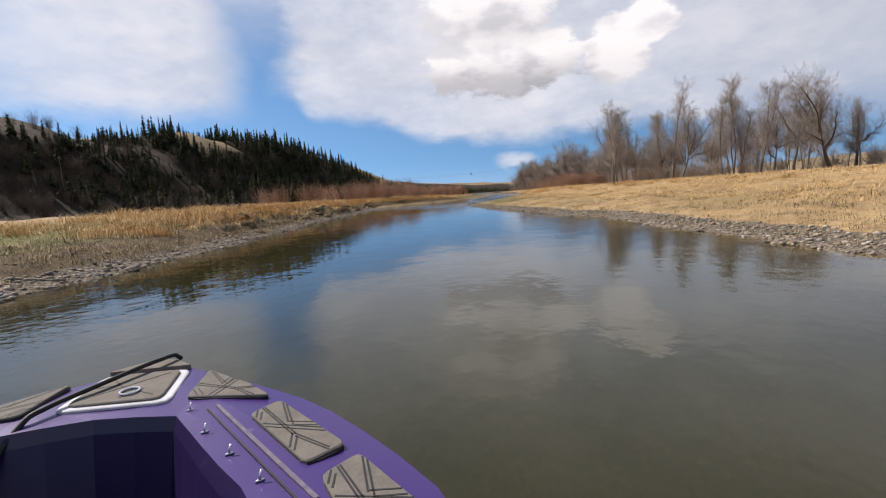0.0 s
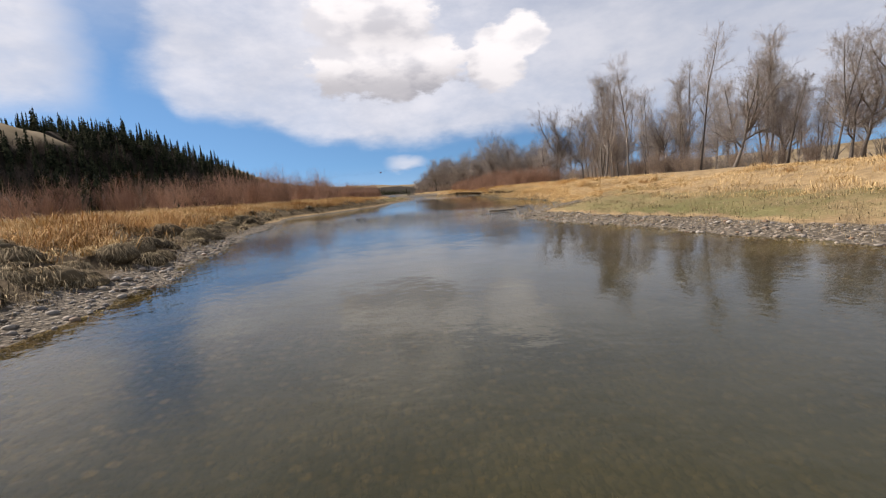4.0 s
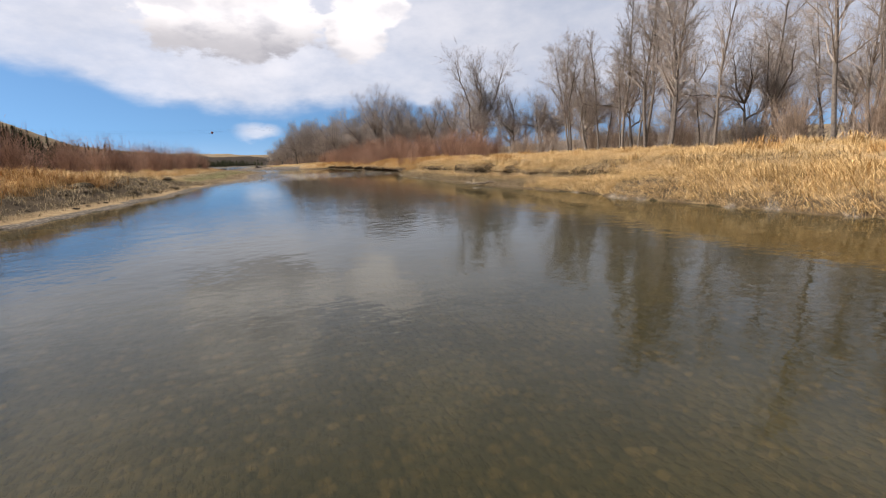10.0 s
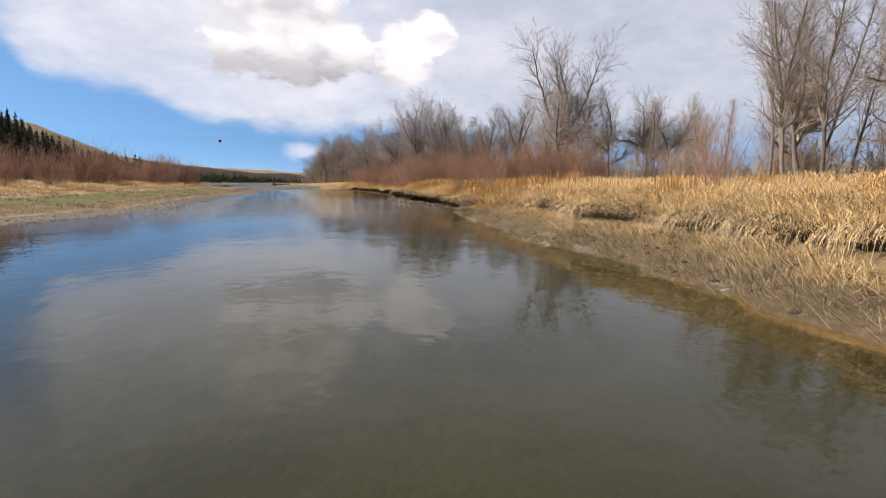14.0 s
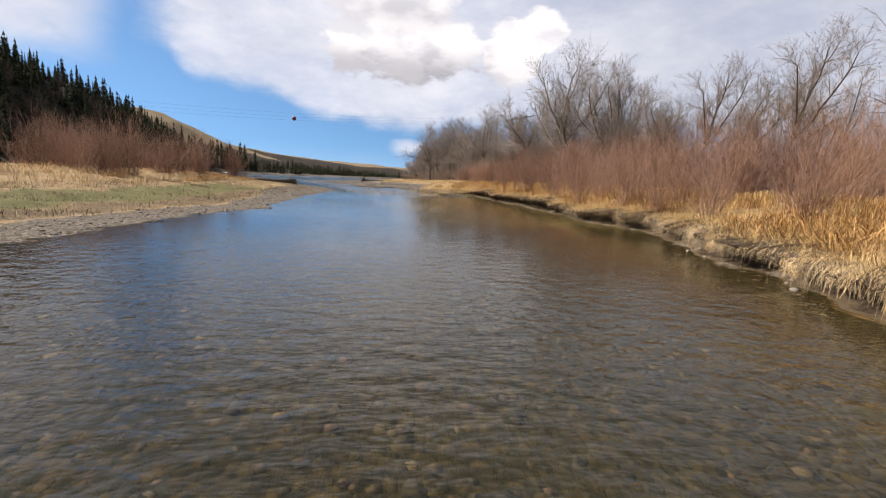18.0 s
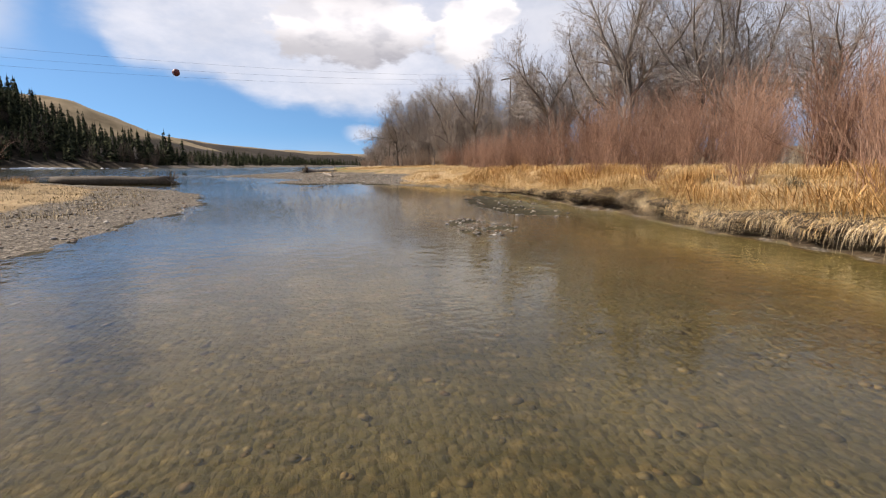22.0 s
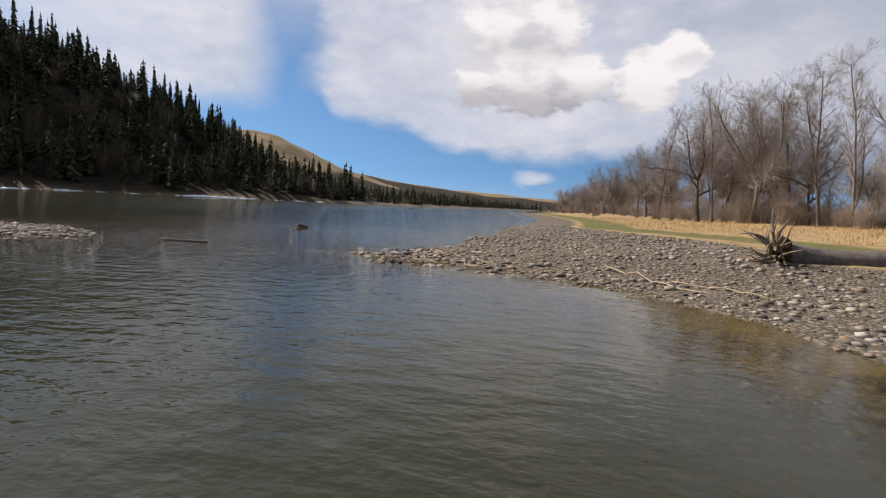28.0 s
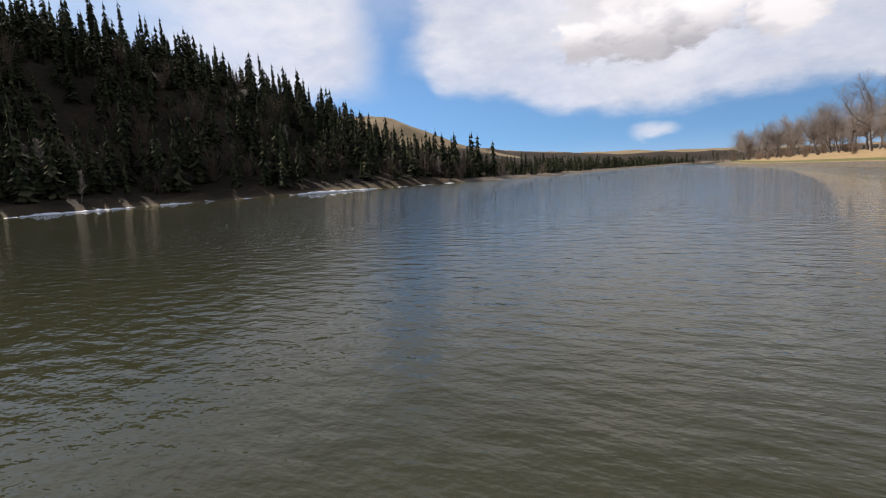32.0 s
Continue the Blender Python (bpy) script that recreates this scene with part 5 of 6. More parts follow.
stand(tussocks, spots, "tussocks of the banks")


def grass_clump(seed, mat, label):
    """A tall sheaf of fine dead grass, its tips bowed to one side."""
    v, f = tuft_arrays(seed, 300, 1.5, 0.10, 0.34, 1.0)
    v[:, 2] *= 1.1
    return tagged(new("grass_clump", mesh_of("grass_clump", v, f, mat)), label, "grass")


clumps = [grass_clump(540 + k, (ORANGEGRASS, GRASS, ORANGEGRASS, ORANGEGRASS)[k], "tall orange-gold sheaf of dead grass on the bank") for k in range(4)]
spots = []
for table, sign, count, y0, y1, d0, d1, clear in ((RIGHT, 1, 95, 150, 256, 1.6, 6.5, 0.0), (RIGHT, 1, 40, 84, 150, 3.4, 11.0, 0.0), (RIGHT, 1, 25, 6, 84, 13.0, 28.0, 0.2), (LEFT, -1, 95, 18, 130, 3.2, 7.5, 0.0), (LEFT, -1, 40, 150, 246, 10.0, 16.0, 0.0)):
    got = 0
    while got < count:
        y = rng.uniform(y0, y1)
        d = d0 + (d1 - d0) * rng.uniform() ** 1.3
        if wave(np.array(d * 2.0), np.array(y), 0.55, 3.0) > clear - 0.15:
            spots.append((line(table, y) + sign * d, y, rng.uniform(0.7, 1.3), rng.uniform(0, 6.28), int(rng.integers(0, 9))))
            got += 1
stand(clumps, spots, "grass sheaves of the banks")

SOD = plain("sod", (0.030, 0.022, 0.013), (0.150, 0.110, 0.062), 4.0, 0.95, 0.1, 0.9, 0.05, random_ob=0.4)


def sod_lump(seed):
    """A slumped lump of turf, undercut, with dead grass combed down over it."""
    r = np.random.default_rng(seed)
    bm = bmesh.new()
    bmesh.ops.create_icosphere(bm, subdivisions=3, radius=1.0)
    v = np.array([w.co[:] for w in bm.verts])
    f = np.array([[w.index for w in q.verts] for q in bm.faces])
    bm.free()
    k = r.normal(0, 1, (6, 3))
    v = v * (1 + 0.09 * np.sin(v @ k.T * 2.2 + seed).sum(1, keepdims=True) / 2 + 0.05 * np.sin(v @ k.T * 7).sum(1, keepdims=True) / 2 + r.normal(0, 0.025, (len(v), 1)))
    v = v * [1.0, 0.78, 0.46]
    v[:, :2] *= 1 - 0.22 * smooth(-v[:, 2:], 0.0, 0.5)
    lump = new("sod_lump")
    part("earth", mesh_of("sod_earth", v, f, SOD, smooth=True), SOD, lump)
    n = 420
    az, start = r.uniform(0, 6.283, n), r.uniform(0.15, 0.85, n)
    c, s_ = np.cos(az), np.sin(az)
    rows = []
    for q, up in ((0.0, 0.03), (0.35, 0.09), (0.7, 0.02), (1.0, -0.22)):
        reach = start + q * r.uniform(0.25, 0.5, n)
        z = 0.47 * np.sqrt(np.clip(1 - np.minimum(reach, 0.97) ** 2, 0, 1)) + up + r.normal(0, 0.02, n)
        w = 0.011 * (1 - 0.7 * q)
        p = np.stack([reach * c, 0.8 * reach * s_ + 0.1 * q * r.normal(0, 1, n), z], 1)
        rows += [p + np.stack([-s_ * w, c * w, 0 * c], 1), p - np.stack([-s_ * w, c * w, 0 * c], 1)]
    g = np.stack(rows, 1).reshape(-1, 3)
    i = np.arange(n)[:, None] * 8
    part("turf", mesh_of("sod_turf", g, np.concatenate([i + [2 * j, 2 * j + 1, 2 * j + 3, 2 * j + 2] for j in range(3)]), MATTED), None, lump, "matted dead grass")
    return tagged(lump, "slumped lump of brown sod with matted dead grass", "sod")


lumps_ = [sod_lump(560 + k) for k in range(4)]
spots = []
for k in range(170):
    y = rng.uniform(25, 96)
    spots.append((line(LEFT, y) - rng.uniform(1.3, 4.4), y, rng.uniform(0.3, 0.75), rng.uniform(0, 6.28), int(rng.integers(0, 8))))
for k in range(16):
    y = rng.uniform(98, 150)
    spots.append((line(LEFT, y) - rng.uniform(1.0, 3.4), y, rng.uniform(0.3, 0.6), rng.uniform(0, 6.28), int(rng.integers(0, 8))))
stand(lumps_, spots, "slumped sod of the banks")

# ---------------------------------------------------------------- the boat, as it lies at the start
def paint(name, base, dark, rough):
    m, n, b = material(name, rough, 0.0, 0.5)
    v = obj_vec(n)
    worn = n.step(n.noise(v, 9.0, 8.0, 0.7), 0.58, 0.72)
    fleck = n.step(n.noise(v, 60.0, 3.0), 0.62, 0.75)
    colour(n, b, n.mix(n.math("MULTIPLY", worn, 0.35), n.mix(n.math("MULTIPLY", fleck, 0.4), base, dark), tuple(min(1, c * 1.5 + 0.02) for c in base)))
    n.tree.links.new(n.math("ADD", n.math("MULTIPLY", worn, 0.2), rough), b.inputs["Roughness"])
    bump(n, b, n.noise(v, 40.0, 3.0), 0.08, 0.003)
    return m


PURPLE = paint("purple_paint", (0.038, 0.017, 0.118), (0.024, 0.010, 0.078), 0.30)
# Hull purple darkened: the cockpit's inside shade is put into this colour.
INNER = paint("shaded_purple", (0.012, 0.006, 0.042), (0.008, 0.004, 0.03), 0.35)
SCUFF = plain("scuffed_seam", (0.055, 0.040, 0.085), (0.16, 0.14, 0.17), 25, 0.6, 0.3, 0.4, 0.002)
PADGREY = plain("grey_foam_pad", (0.095, 0.086, 0.076), (0.16, 0.146, 0.128), 14, 0.9, 0.2, 0.4, 0.002)
BLACK = plain("black_rubber", (0.008, 0.008, 0.009), (0.02, 0.02, 0.022), 30, 0.6, 0.3, 0.3, 0.002)
WHITEMETAL = plain("white_frame", (0.40, 0.40, 0.42), (0.56, 0.56, 0.58), 10, 0.35, 0.5, 0.1, 0.002)
STEEL = plain("steel", (0.55, 0.55, 0.56), (0.75, 0.75, 0.76), 20, 0.28, 0.5, 0.1, 0.002, metal=0.9)

BOAT = Matrix.LocRotScale((-1.004, -0.307, 0.0), Euler((0, 0, radians(17))), None)   # stem ahead along +y
DECK = 1.10
RIM = [(0.0, 2.46), (0.10, 2.36), (0.20, 2.26), (0.53, 1.99), (0.83, 1.71), (1.0, 1.46), (1.14, 1.23), (1.23, 1.05), (1.29, 0.7), (1.32, 0.2), (1.32, -1.2), (1.28, -3.0)]
WELL = [(0.0, 1.80), (0.30, 1.76), (0.56, 1.38), (0.72, 1.17), (0.92, 0.7), (0.98, 0.2), (0.98, -2.4)]


def loft(outlines, close=False):
    """Quads between outlines of as many points, each of (points, z)."""
    bm = bmesh.new()
    rings = [[bm.verts.new((a, b, z if not callable(z) else z(a, b))) for a, b in pts] for pts, z in outlines]
    for lo, hi in zip(rings, rings[1:]):
        m = len(lo)
        for k in range(m if close else m - 1):
            bm.faces.new((lo[k], lo[(k + 1) % m], hi[(k + 1) % m], hi[k]))
    return bm


def resample(poly, n):
    p = np.array(poly, float)
    d = np.concatenate([[0], np.cumsum(np.linalg.norm(np.diff(p, axis=0), axis=1))])
    t = np.linspace(0, d[-1], n)
    return list(zip(np.interp(t, d, p[:, 0]), np.interp(t, d, p[:, 1])))


def slab(pts, z0, z1, bevel=0.006):
    """A flat plate from an outline, with its top edge rounded off."""
    bm = bmesh.new()
    c = np.mean(pts, axis=0)
    inner = [(a + (c[0] - a) * bevel / (np.hypot(c[0] - a, c[1] - b) + 1e-6), b + (c[1] - b) * bevel / (np.hypot(c[0] - a, c[1] - b) + 1e-6)) for a, b in pts]
    rings = [[bm.verts.new((a, b, z)) for a, b in q] for q, z in ((pts, z0), (pts, z1 - bevel * 0.6), (inner, z1))]
    m = len(pts)
    for lo, hi in zip(rings, rings[1:]):
        for k in range(m):
            bm.faces.new((lo[k], lo[(k + 1) % m], hi[(k + 1) % m], hi[k]))
    bm.faces.new(rings[2])
    bm.faces.new(list(reversed(rings[0])))
    bmesh.ops.recalc_face_normals(bm, faces=bm.faces)
    return bm


def rounded(quad, r=0.035):
    """A polygon with its corners cut round."""
    out, m = [], len(quad)
    for k in range(m):
        p, a, b = (np.array(quad[(k + j) % m], float) for j in (0, -1, 1))
        ua, ub = (a - p) / np.linalg.norm(a - p), (b - p) / np.linalg.norm(b - p)
        s, e = p + ua * r, p + ub * r
        out += [tuple(s), tuple(0.25 * s + 0.5 * p + 0.25 * e), tuple(e)]
    return out


def bar(a, b, z0, z1, w):
    a, b = np.array(a, float), np.array(b, float)
    d = (b - a) / np.linalg.norm(b - a)
    s = np.array([-d[1], d[0]]) * w / 2
    return slab([tuple(a - s), tuple(b - s), tuple(b + s), tuple(a + s)], z0, z1, 0.001)


GROOVES = [((0.02, 0.42), (0.62, 0.36)), ((0.30, 0.02), (0.72, 0.98)), ((0.62, 0.36), (0.98, 0.62)), ((0.62, 0.36), (0.78, 0.02)), ((0.10, 0.98), (0.44, 0.55)), ((0.44, 0.55), (0.60, 0.98)), ((0.16, 0.05), (0.05, 0.25))]


def double(a, b, gap=0.035):
    """Two lines beside the line from a to b."""
    a, b = np.array(a), np.array(b)
    side = np.array([a[1] - b[1], b[0] - a[0]]) / np.linalg.norm(b - a) * gap
    return [(np.clip(a + side, 0.02, 0.98), np.clip(b + side, 0.02, 0.98)), (np.clip(a - side, 0.02, 0.98), np.clip(b - side, 0.02, 0.98))]


def make_boat():
    boat = new("jet_boat")
    boat.matrix_basis = BOAT
    sheer = lambda a, b: DECK
    rim, well = resample(RIM, 30), resample(WELL, 30)
    full = lambda pts: [(-a, b) for a, b in reversed(pts[1:])] + pts
    low = [(a * 0.90, b * 0.94 if b > 0 else b) for a, b in rim]
    keel = [(a * 0.72, b * 0.80 if b > 0 else b) for a, b in rim]
    part("hull", loft([(full(rim), sheer), (full([(a * 1.005, b) for a, b in rim]), DECK - 0.06), (full(low), 0.45), (full(keel), -0.12)]), PURPLE, boat)
    part("deck", loft([(full(rim), sheer), (full(resample([(a * 0.5 + c * 0.5, b * 0.5 + d * 0.5) for (a, b), (c, d) in zip(rim, well)], 30)), lambda a, b: sheer(a, b) + 0.012), (full(well), lambda a, b: sheer(a, b))]), PURPLE, boat)
    floor = [(a * 0.86, b - 0.10) for a, b in well]
    part("cockpit_wall", loft([(full(well), sheer), (full([(a * 0.97, b - 0.02) for a, b in well]), DECK - 0.05), (full(floor), 0.62)]), INNER, boat, "purple cockpit wall, darkened in its colour for shade")
    part("cockpit_floor", loft([([(-a, b) for a, b in floor], 0.62), (floor, 0.62)]), PURPLE, boat)
    for sgn, tag in ((1, ""), (-1, "")):
        flip = lambda q: [(sgn * a, b) for a, b in (q if sgn > 0 else list(reversed(q)))]
        for quad in ([(0.60, 1.64), (0.85, 1.26), (0.96, 1.34), (0.69, 1.73)], [(0.90, 1.19), (1.06, 0.78), (1.21, 0.92), (1.00, 1.28)], [(0.30, 1.87), (0.64, 1.79), (0.52, 1.95), (0.29, 2.17)]):
            pad = part("deck_pad", slab(flip(rounded(quad, 0.025)), DECK + 0.004, DECK + 0.024), PADGREY, boat, "grey foam traction pad with black grooves")
            part("pad_edge", slab(flip(rounded([(a + (a - np.mean([q[0] for q in quad])) * 0.035, b + (b - np.mean([q[1] for q in quad])) * 0.035) for a, b in quad], 0.04)), DECK + 0.002, DECK + 0.018), BLACK, pad, "black pad edge")
            q = np.array(quad)
            at = lambda u, v: tuple(((1 - u) * (1 - v) * q[0] + u * (1 - v) * q[1] + u * v * q[2] + (1 - u) * v * q[3]) * [sgn, 1])
            for a, b in [w for g in GROOVES for w in double(*g)]:
                part("groove", bar(at(*a), at(*b), DECK + 0.02, DECK + 0.0252, 0.0055), BLACK, pad, "black groove")
        for a, b in ((0.35, 1.77), (0.47, 1.57), (0.60, 1.40), (0.73, 1.23), (0.86, 1.03)):
            v, f = chain([(sgn * a, b, DECK + 0.002), (sgn * a, b, DECK + 0.02), (sgn * a + 0.006, b + 0.006, DECK + 0.034)], [0.0045, 0.0035, 0.0035], 6)
            hook = part("snap_hook", mesh_of("snap_hook", v, f, STEEL, smooth=True), STEEL, boat, "small steel snap hook")
            v, f = chain([(sgn * a - 0.012, b - 0.005, DECK + 0.006), (sgn * a, b, DECK + 0.007), (sgn * a + 0.012, b + 0.005, DECK + 0.006)], [0.003, 0.0045, 0.003], 6)
            part("hook_bar", mesh_of("hook_bar", v, f, STEEL, smooth=True), STEEL, hook)
        part("deck_seam", bar((sgn * 0.45, 1.77), (sgn * 0.90, 1.10), DECK + 0.010, DECK + 0.016, 0.013), SCUFF, boat, "scuffed grey deck seam")
        part("deck_seam", bar((sgn * 0.42, 1.75), (sgn * 0.87, 1.08), DECK + 0.008, DECK + 0.0135, 0.005), BLACK, boat, "thin dark deck seam")
    frame_ = part("bow_hatch", slab(rounded([(-0.20, 1.88), (0.24, 1.86), (0.185, 2.24), (-0.19, 2.25)], 0.05), DECK + 0.004, DECK + 0.016), WHITEMETAL, boat, "white-framed bow hatch")
    pad = part("hatch_pad", slab(rounded([(-0.165, 1.905), (0.20, 1.885), (0.155, 2.215), (-0.16, 2.225)], 0.04), DECK + 0.012, DECK + 0.026), PADGREY, frame_, "grey grooved hatch pad")
    for a, b in (((-0.13, 2.19), (-0.02, 2.05)), ((-0.02, 2.05), (0.12, 2.18)), ((-0.02, 2.05), (-0.13, 1.95)), ((-0.02, 2.05), (0.15, 1.93)), ((0.02, 1.93), (0.08, 2.01)), ((-0.13, 2.07), (-0.05, 2.08))):
        part("hatch_groove", bar(a, b, DECK + 0.022, DECK + 0.0275, 0.006), BLACK, frame_, "black groove")
    tip = part("bow_pad", slab(rounded([(-0.20, 2.28), (0.18, 2.27), (0.05, 2.40), (-0.06, 2.41)], 0.02), DECK + 0.004, DECK + 0.024), PADGREY, boat, "grey foam pad at the stem")
    ring = bmesh.new()
    turns, tube = 14, 6
    vs = [[ring.verts.new(((0.036 + 0.005 * math.cos(6.283 * j / tube)) * math.cos(6.283 * k / turns) + 0.04, (0.036 + 0.005 * math.cos(6.283 * j / tube)) * math.sin(6.283 * k / turns) + 1.98, DECK + 0.032 + 0.005 * math.sin(6.283 * j / tube))) for j in range(tube)] for k in range(turns)]
    for k in range(turns):
        for j in range(tube):
            ring.faces.new((vs[k][j], vs[(k + 1) % turns][j], vs[(k + 1) % turns][(j + 1) % tube], vs[k][(j + 1) % tube]))
    part("hatch_ring", ring, STEEL, frame_, "steel lift ring")
    floorpad = part("floor_pad", slab(rounded([(-0.52, 0.9), (0.52, 0.9), (0.30, 1.52), (-0.30, 1.52)], 0.05), 0.615, 0.645), PADGREY, boat, "grey foam floor pad")
    for a, b in (((-0.4, 1.0), (0.0, 1.3)), ((0.0, 1.3), (0.4, 1.0)), ((0.0, 1.3), (0.22, 1.5)), ((0.0, 1.3), (-0.22, 1.48)), ((0.1, 0.95), (0.35, 1.3))):
        part("floor_groove", bar(a, b, 0.64, 0.65, 0.016), BLACK, floorpad, "black groove")
    tagged(boat, "purple aluminium jet boat with grey deck pads afloat", "boat")
    line_pts = [(0.08, 2.40, DECK + 0.02), (0.06, 2.38, DECK + 0.05), (-0.01, 2.24, DECK + 0.055), (-0.10, 2.06, DECK + 0.05), (-0.19, 1.92, DECK + 0.04), (-0.24, 1.83, DECK + 0.03), (-0.27, 1.74, DECK - 0.03), (-0.30, 1.55, DECK - 0.22), (-0.36, 1.2, 0.70), (-0.45, 0.7, 0.66)]
    p = np.array(line_pts)
    t = np.linspace(0, len(p) - 1, 46)
    fine = np.stack([np.interp(t, np.arange(len(p)), p[:, k]) for k in range(3)], 1)
    fine[1:-1] = (fine[:-2] + 2 * fine[1:-1] + fine[2:]) / 4
    v, f = chain(fine, np.full(46, 0.0105), 8)
    rope = new("bow_rope", mesh_of("bow_rope", v, f, BLACK, smooth=True))
    rope.matrix_basis = BOAT
    tagged(rope, "black braided mooring rope lying over the bow", "rope")


make_boat()


# ---------------------------------------------------------------- driftwood, rocks, poles and wires
def wobbly(a, b, n, sag, seed, amp):
    r = np.random.default_rng(seed)
    t = np.linspace(0, 1, n)[:, None]
    pts = np.array(a) * (1 - t) + np.array(b) * t
    pts[:, 2] -= sag * np.sin(t[:, 0] * np.pi)
    return pts + r.normal(0, amp, pts.shape) * np.sin(t * np.pi)


def log(name, label, a, b, ra, rb, mat, seed, amp=0.04, parent=None, sides=9, category="log"):
    pts = wobbly(a, b, 9, 0, seed, amp)
    r = np.random.default_rng(seed + 1)
    radii = np.linspace(ra, rb, 9) * (1 + r.normal(0, 0.07, 9))
    v, f = chain(pts, radii, sides)
    v = v + r.normal(0, ra * 0.05, v.shape)
    me = mesh_of(name, v, f, mat, smooth=True)
    if parent:
        return part(name, me, mat, parent)
    return tagged(new(name, me), label, category)


def roots(parent, at, axis, count, length, rad, seed, mat):
    """A root plate: bent tapering roots that spread from the end of a log."""
    r = np.random.default_rng(seed)
    axis = np.array(axis, float) / np.linalg.norm(axis)
    for k in range(count):
        v = r.normal(0, 1, 3)
        v -= axis * (v @ axis)
        v /= np.linalg.norm(v)
        d = v * r.uniform(0.7, 1.0) + axis * r.uniform(0.1, 0.7)
        p, pts = np.array(at, float), [np.array(at, float)]
        n = 5
        for j in range(n):
            d = d + r.normal(0, 0.28, 3)
            d /= np.linalg.norm(d)
            p = p + d * length * r.uniform(0.6, 1.2) / n
            p[2] = max(p[2], float(ground_height(p[:1], p[1:2])[0]) + 0.02 if float(ground_height(p[:1], p[1:2])[0]) > 0 else -0.1)
            pts.append(p.copy())
        vv, ff = chain(pts, np.linspace(rad, rad * 0.15, n + 1) * r.uniform(0.7, 1.2), 6)
        part("root", mesh_of("root", vv, ff, mat, smooth=True), mat, parent)


def root_log(label, a, b, ra, rb, mat, rootmat, seed, count, length):
    ob = new("uprooted_log")
    log("stem", "", a, b, ra, rb, mat, seed, 0.05, ob, 12)
    roots(ob, a, np.array(a) - np.array(b), count, length, ra * 0.22, seed + 3, rootmat)
    return tagged(ob, label, "log")


root_log("long dark waterlogged trunk with a bleached root plate", (-20.4, 259.2, 0.36), (-31.5, 260.4, 0.34), 0.42, 0.34, WETWOOD, DRIFT, 5, 20, 1.25)
root_log("uprooted stump with upturned grey-brown roots on the gravel", (-10.8, 288.0, 0.85), (-6.0, 287.4, 0.80), 0.36, 0.26, BARK, ROOT, 15, 44, 1.5)
gz = lambda x, y, up: (x, y, float(ground_height(np.array([x]), np.array([y]))[0]) + up)
log("bleached_log", "bleached driftwood log lying on the gravel bar", gz(-7.6, 282.2, 0.20), gz(-5.9, 275.2, 0.18), 0.22, 0.15, DRIFT, 21)
for k, (a, b, r0, r1) in enumerate((((-6.9, 279.5, .45), (-5.2, 276.3, .35), .07, .03), ((-5.6, 276.2, .40), (-3.8, 273.2, .5), .08, .03), ((-4.8, 274.6, .40), (-2.9, 271.6, .30), .07, .02), ((-6.2, 277.2, .5), (-5.6, 275.2, 1.5), .06, .02), ((-8.3, 283.4, .5), (-9.1, 284.6, 1.0), .05, .02), ((-5.0, 272.5, .3), (-2.4, 270.8, .35), .06, .02))):
    log("driftwood_branch", "grey bent driftwood branch on the gravel bar", gz(a[0], a[1], a[2] * 0.35), gz(b[0], b[1], b[2]), r0, r1, DRIFT, 30 + k, 0.12, None, 7, "driftwood")["group"] = "driftwood on the gravel bar"
log("sunken_branch", "pale peeled branch lying in the shallows", (-6.4, 249.7, 0.03), (-5.1, 248.3, 0.14), 0.03, 0.045, DRIFT, 41, 0.03)
brush_ = new("dead_branch")
for k, (b, up) in enumerate((((-6.9, 248.6), .30), ((-6.7, 248.9), .22), ((-6.4, 248.3), .26), ((-6.2, 248.2), .16), ((-6.8, 247.9), .28), ((-6.1, 247.6), .18))):
    log("twig", "", (-6.5, 246.9, -0.02), (*b, up), 0.018, 0.006, DRIFT, 50 + k, 0.07, brush_, 6)
tagged(brush_, "small dead branch with bare twigs standing in the shallows", "branch")
log("wet_stick", "thin brown stick lying in the shallows", (-5.7, 248.0, 0.02), (-5.3, 247.5, 0.04), 0.015, 0.01, DRIFT, 42, 0.02)
log("bank_stick", "long thin grey stick lying on wet stones", (-2.5, 246.8, 0.04), (-2.3, 245.2, 0.10), 0.02, 0.015, DRIFT, 43, 0.03)
log("forked_stick", "forked brown stick stranded in the shallows", (-5.9, 252.4, 0.03), (-4.9, 252.3, 0.08), 0.03, 0.015, WETWOOD, 61, 0.06)
log("stranded_pole", "straight grey log stranded on the riffle", (-6.66, 78.19, 0.06), (-4.62, 78.07, 0.07), 0.07, 0.055, DRIFT, 63, 0.01)
log("stranded_stick", "thin grey stick stranded by the bank", (-3.4, 82.6, 0.04), (-1.8, 83.3, 0.05), 0.04, 0.02, DRIFT, 64, 0.03)
log("sunken_stick", "thin dark stick lying in the riffle", (-17.27, 81.99, 0.03), (-16.41, 81.87, 0.03), 0.03, 0.02, WETWOOD, 66, 0.03)
log("bank_log", "peeled pale log jutting from the muddy bank", (1.9, 124.9, 0.12), (4.6, 123.7, 0.22), 0.05, 0.08, DRIFT, 65, 0.03)
log("sunken_log", "dark flat log in fast water by the gravel", (-32.6, 286.6, 0.01), (-30.6, 286.5, 0.03), 0.06, 0.05, WETWOOD, 69, 0.02)
log("island_stick", "thin weathered stick on the gravel shore", (-12.6, 11.2, 0.12), (-15.5, 10.0, 0.4), 0.04, 0.02, DRIFT, 70, 0.03)
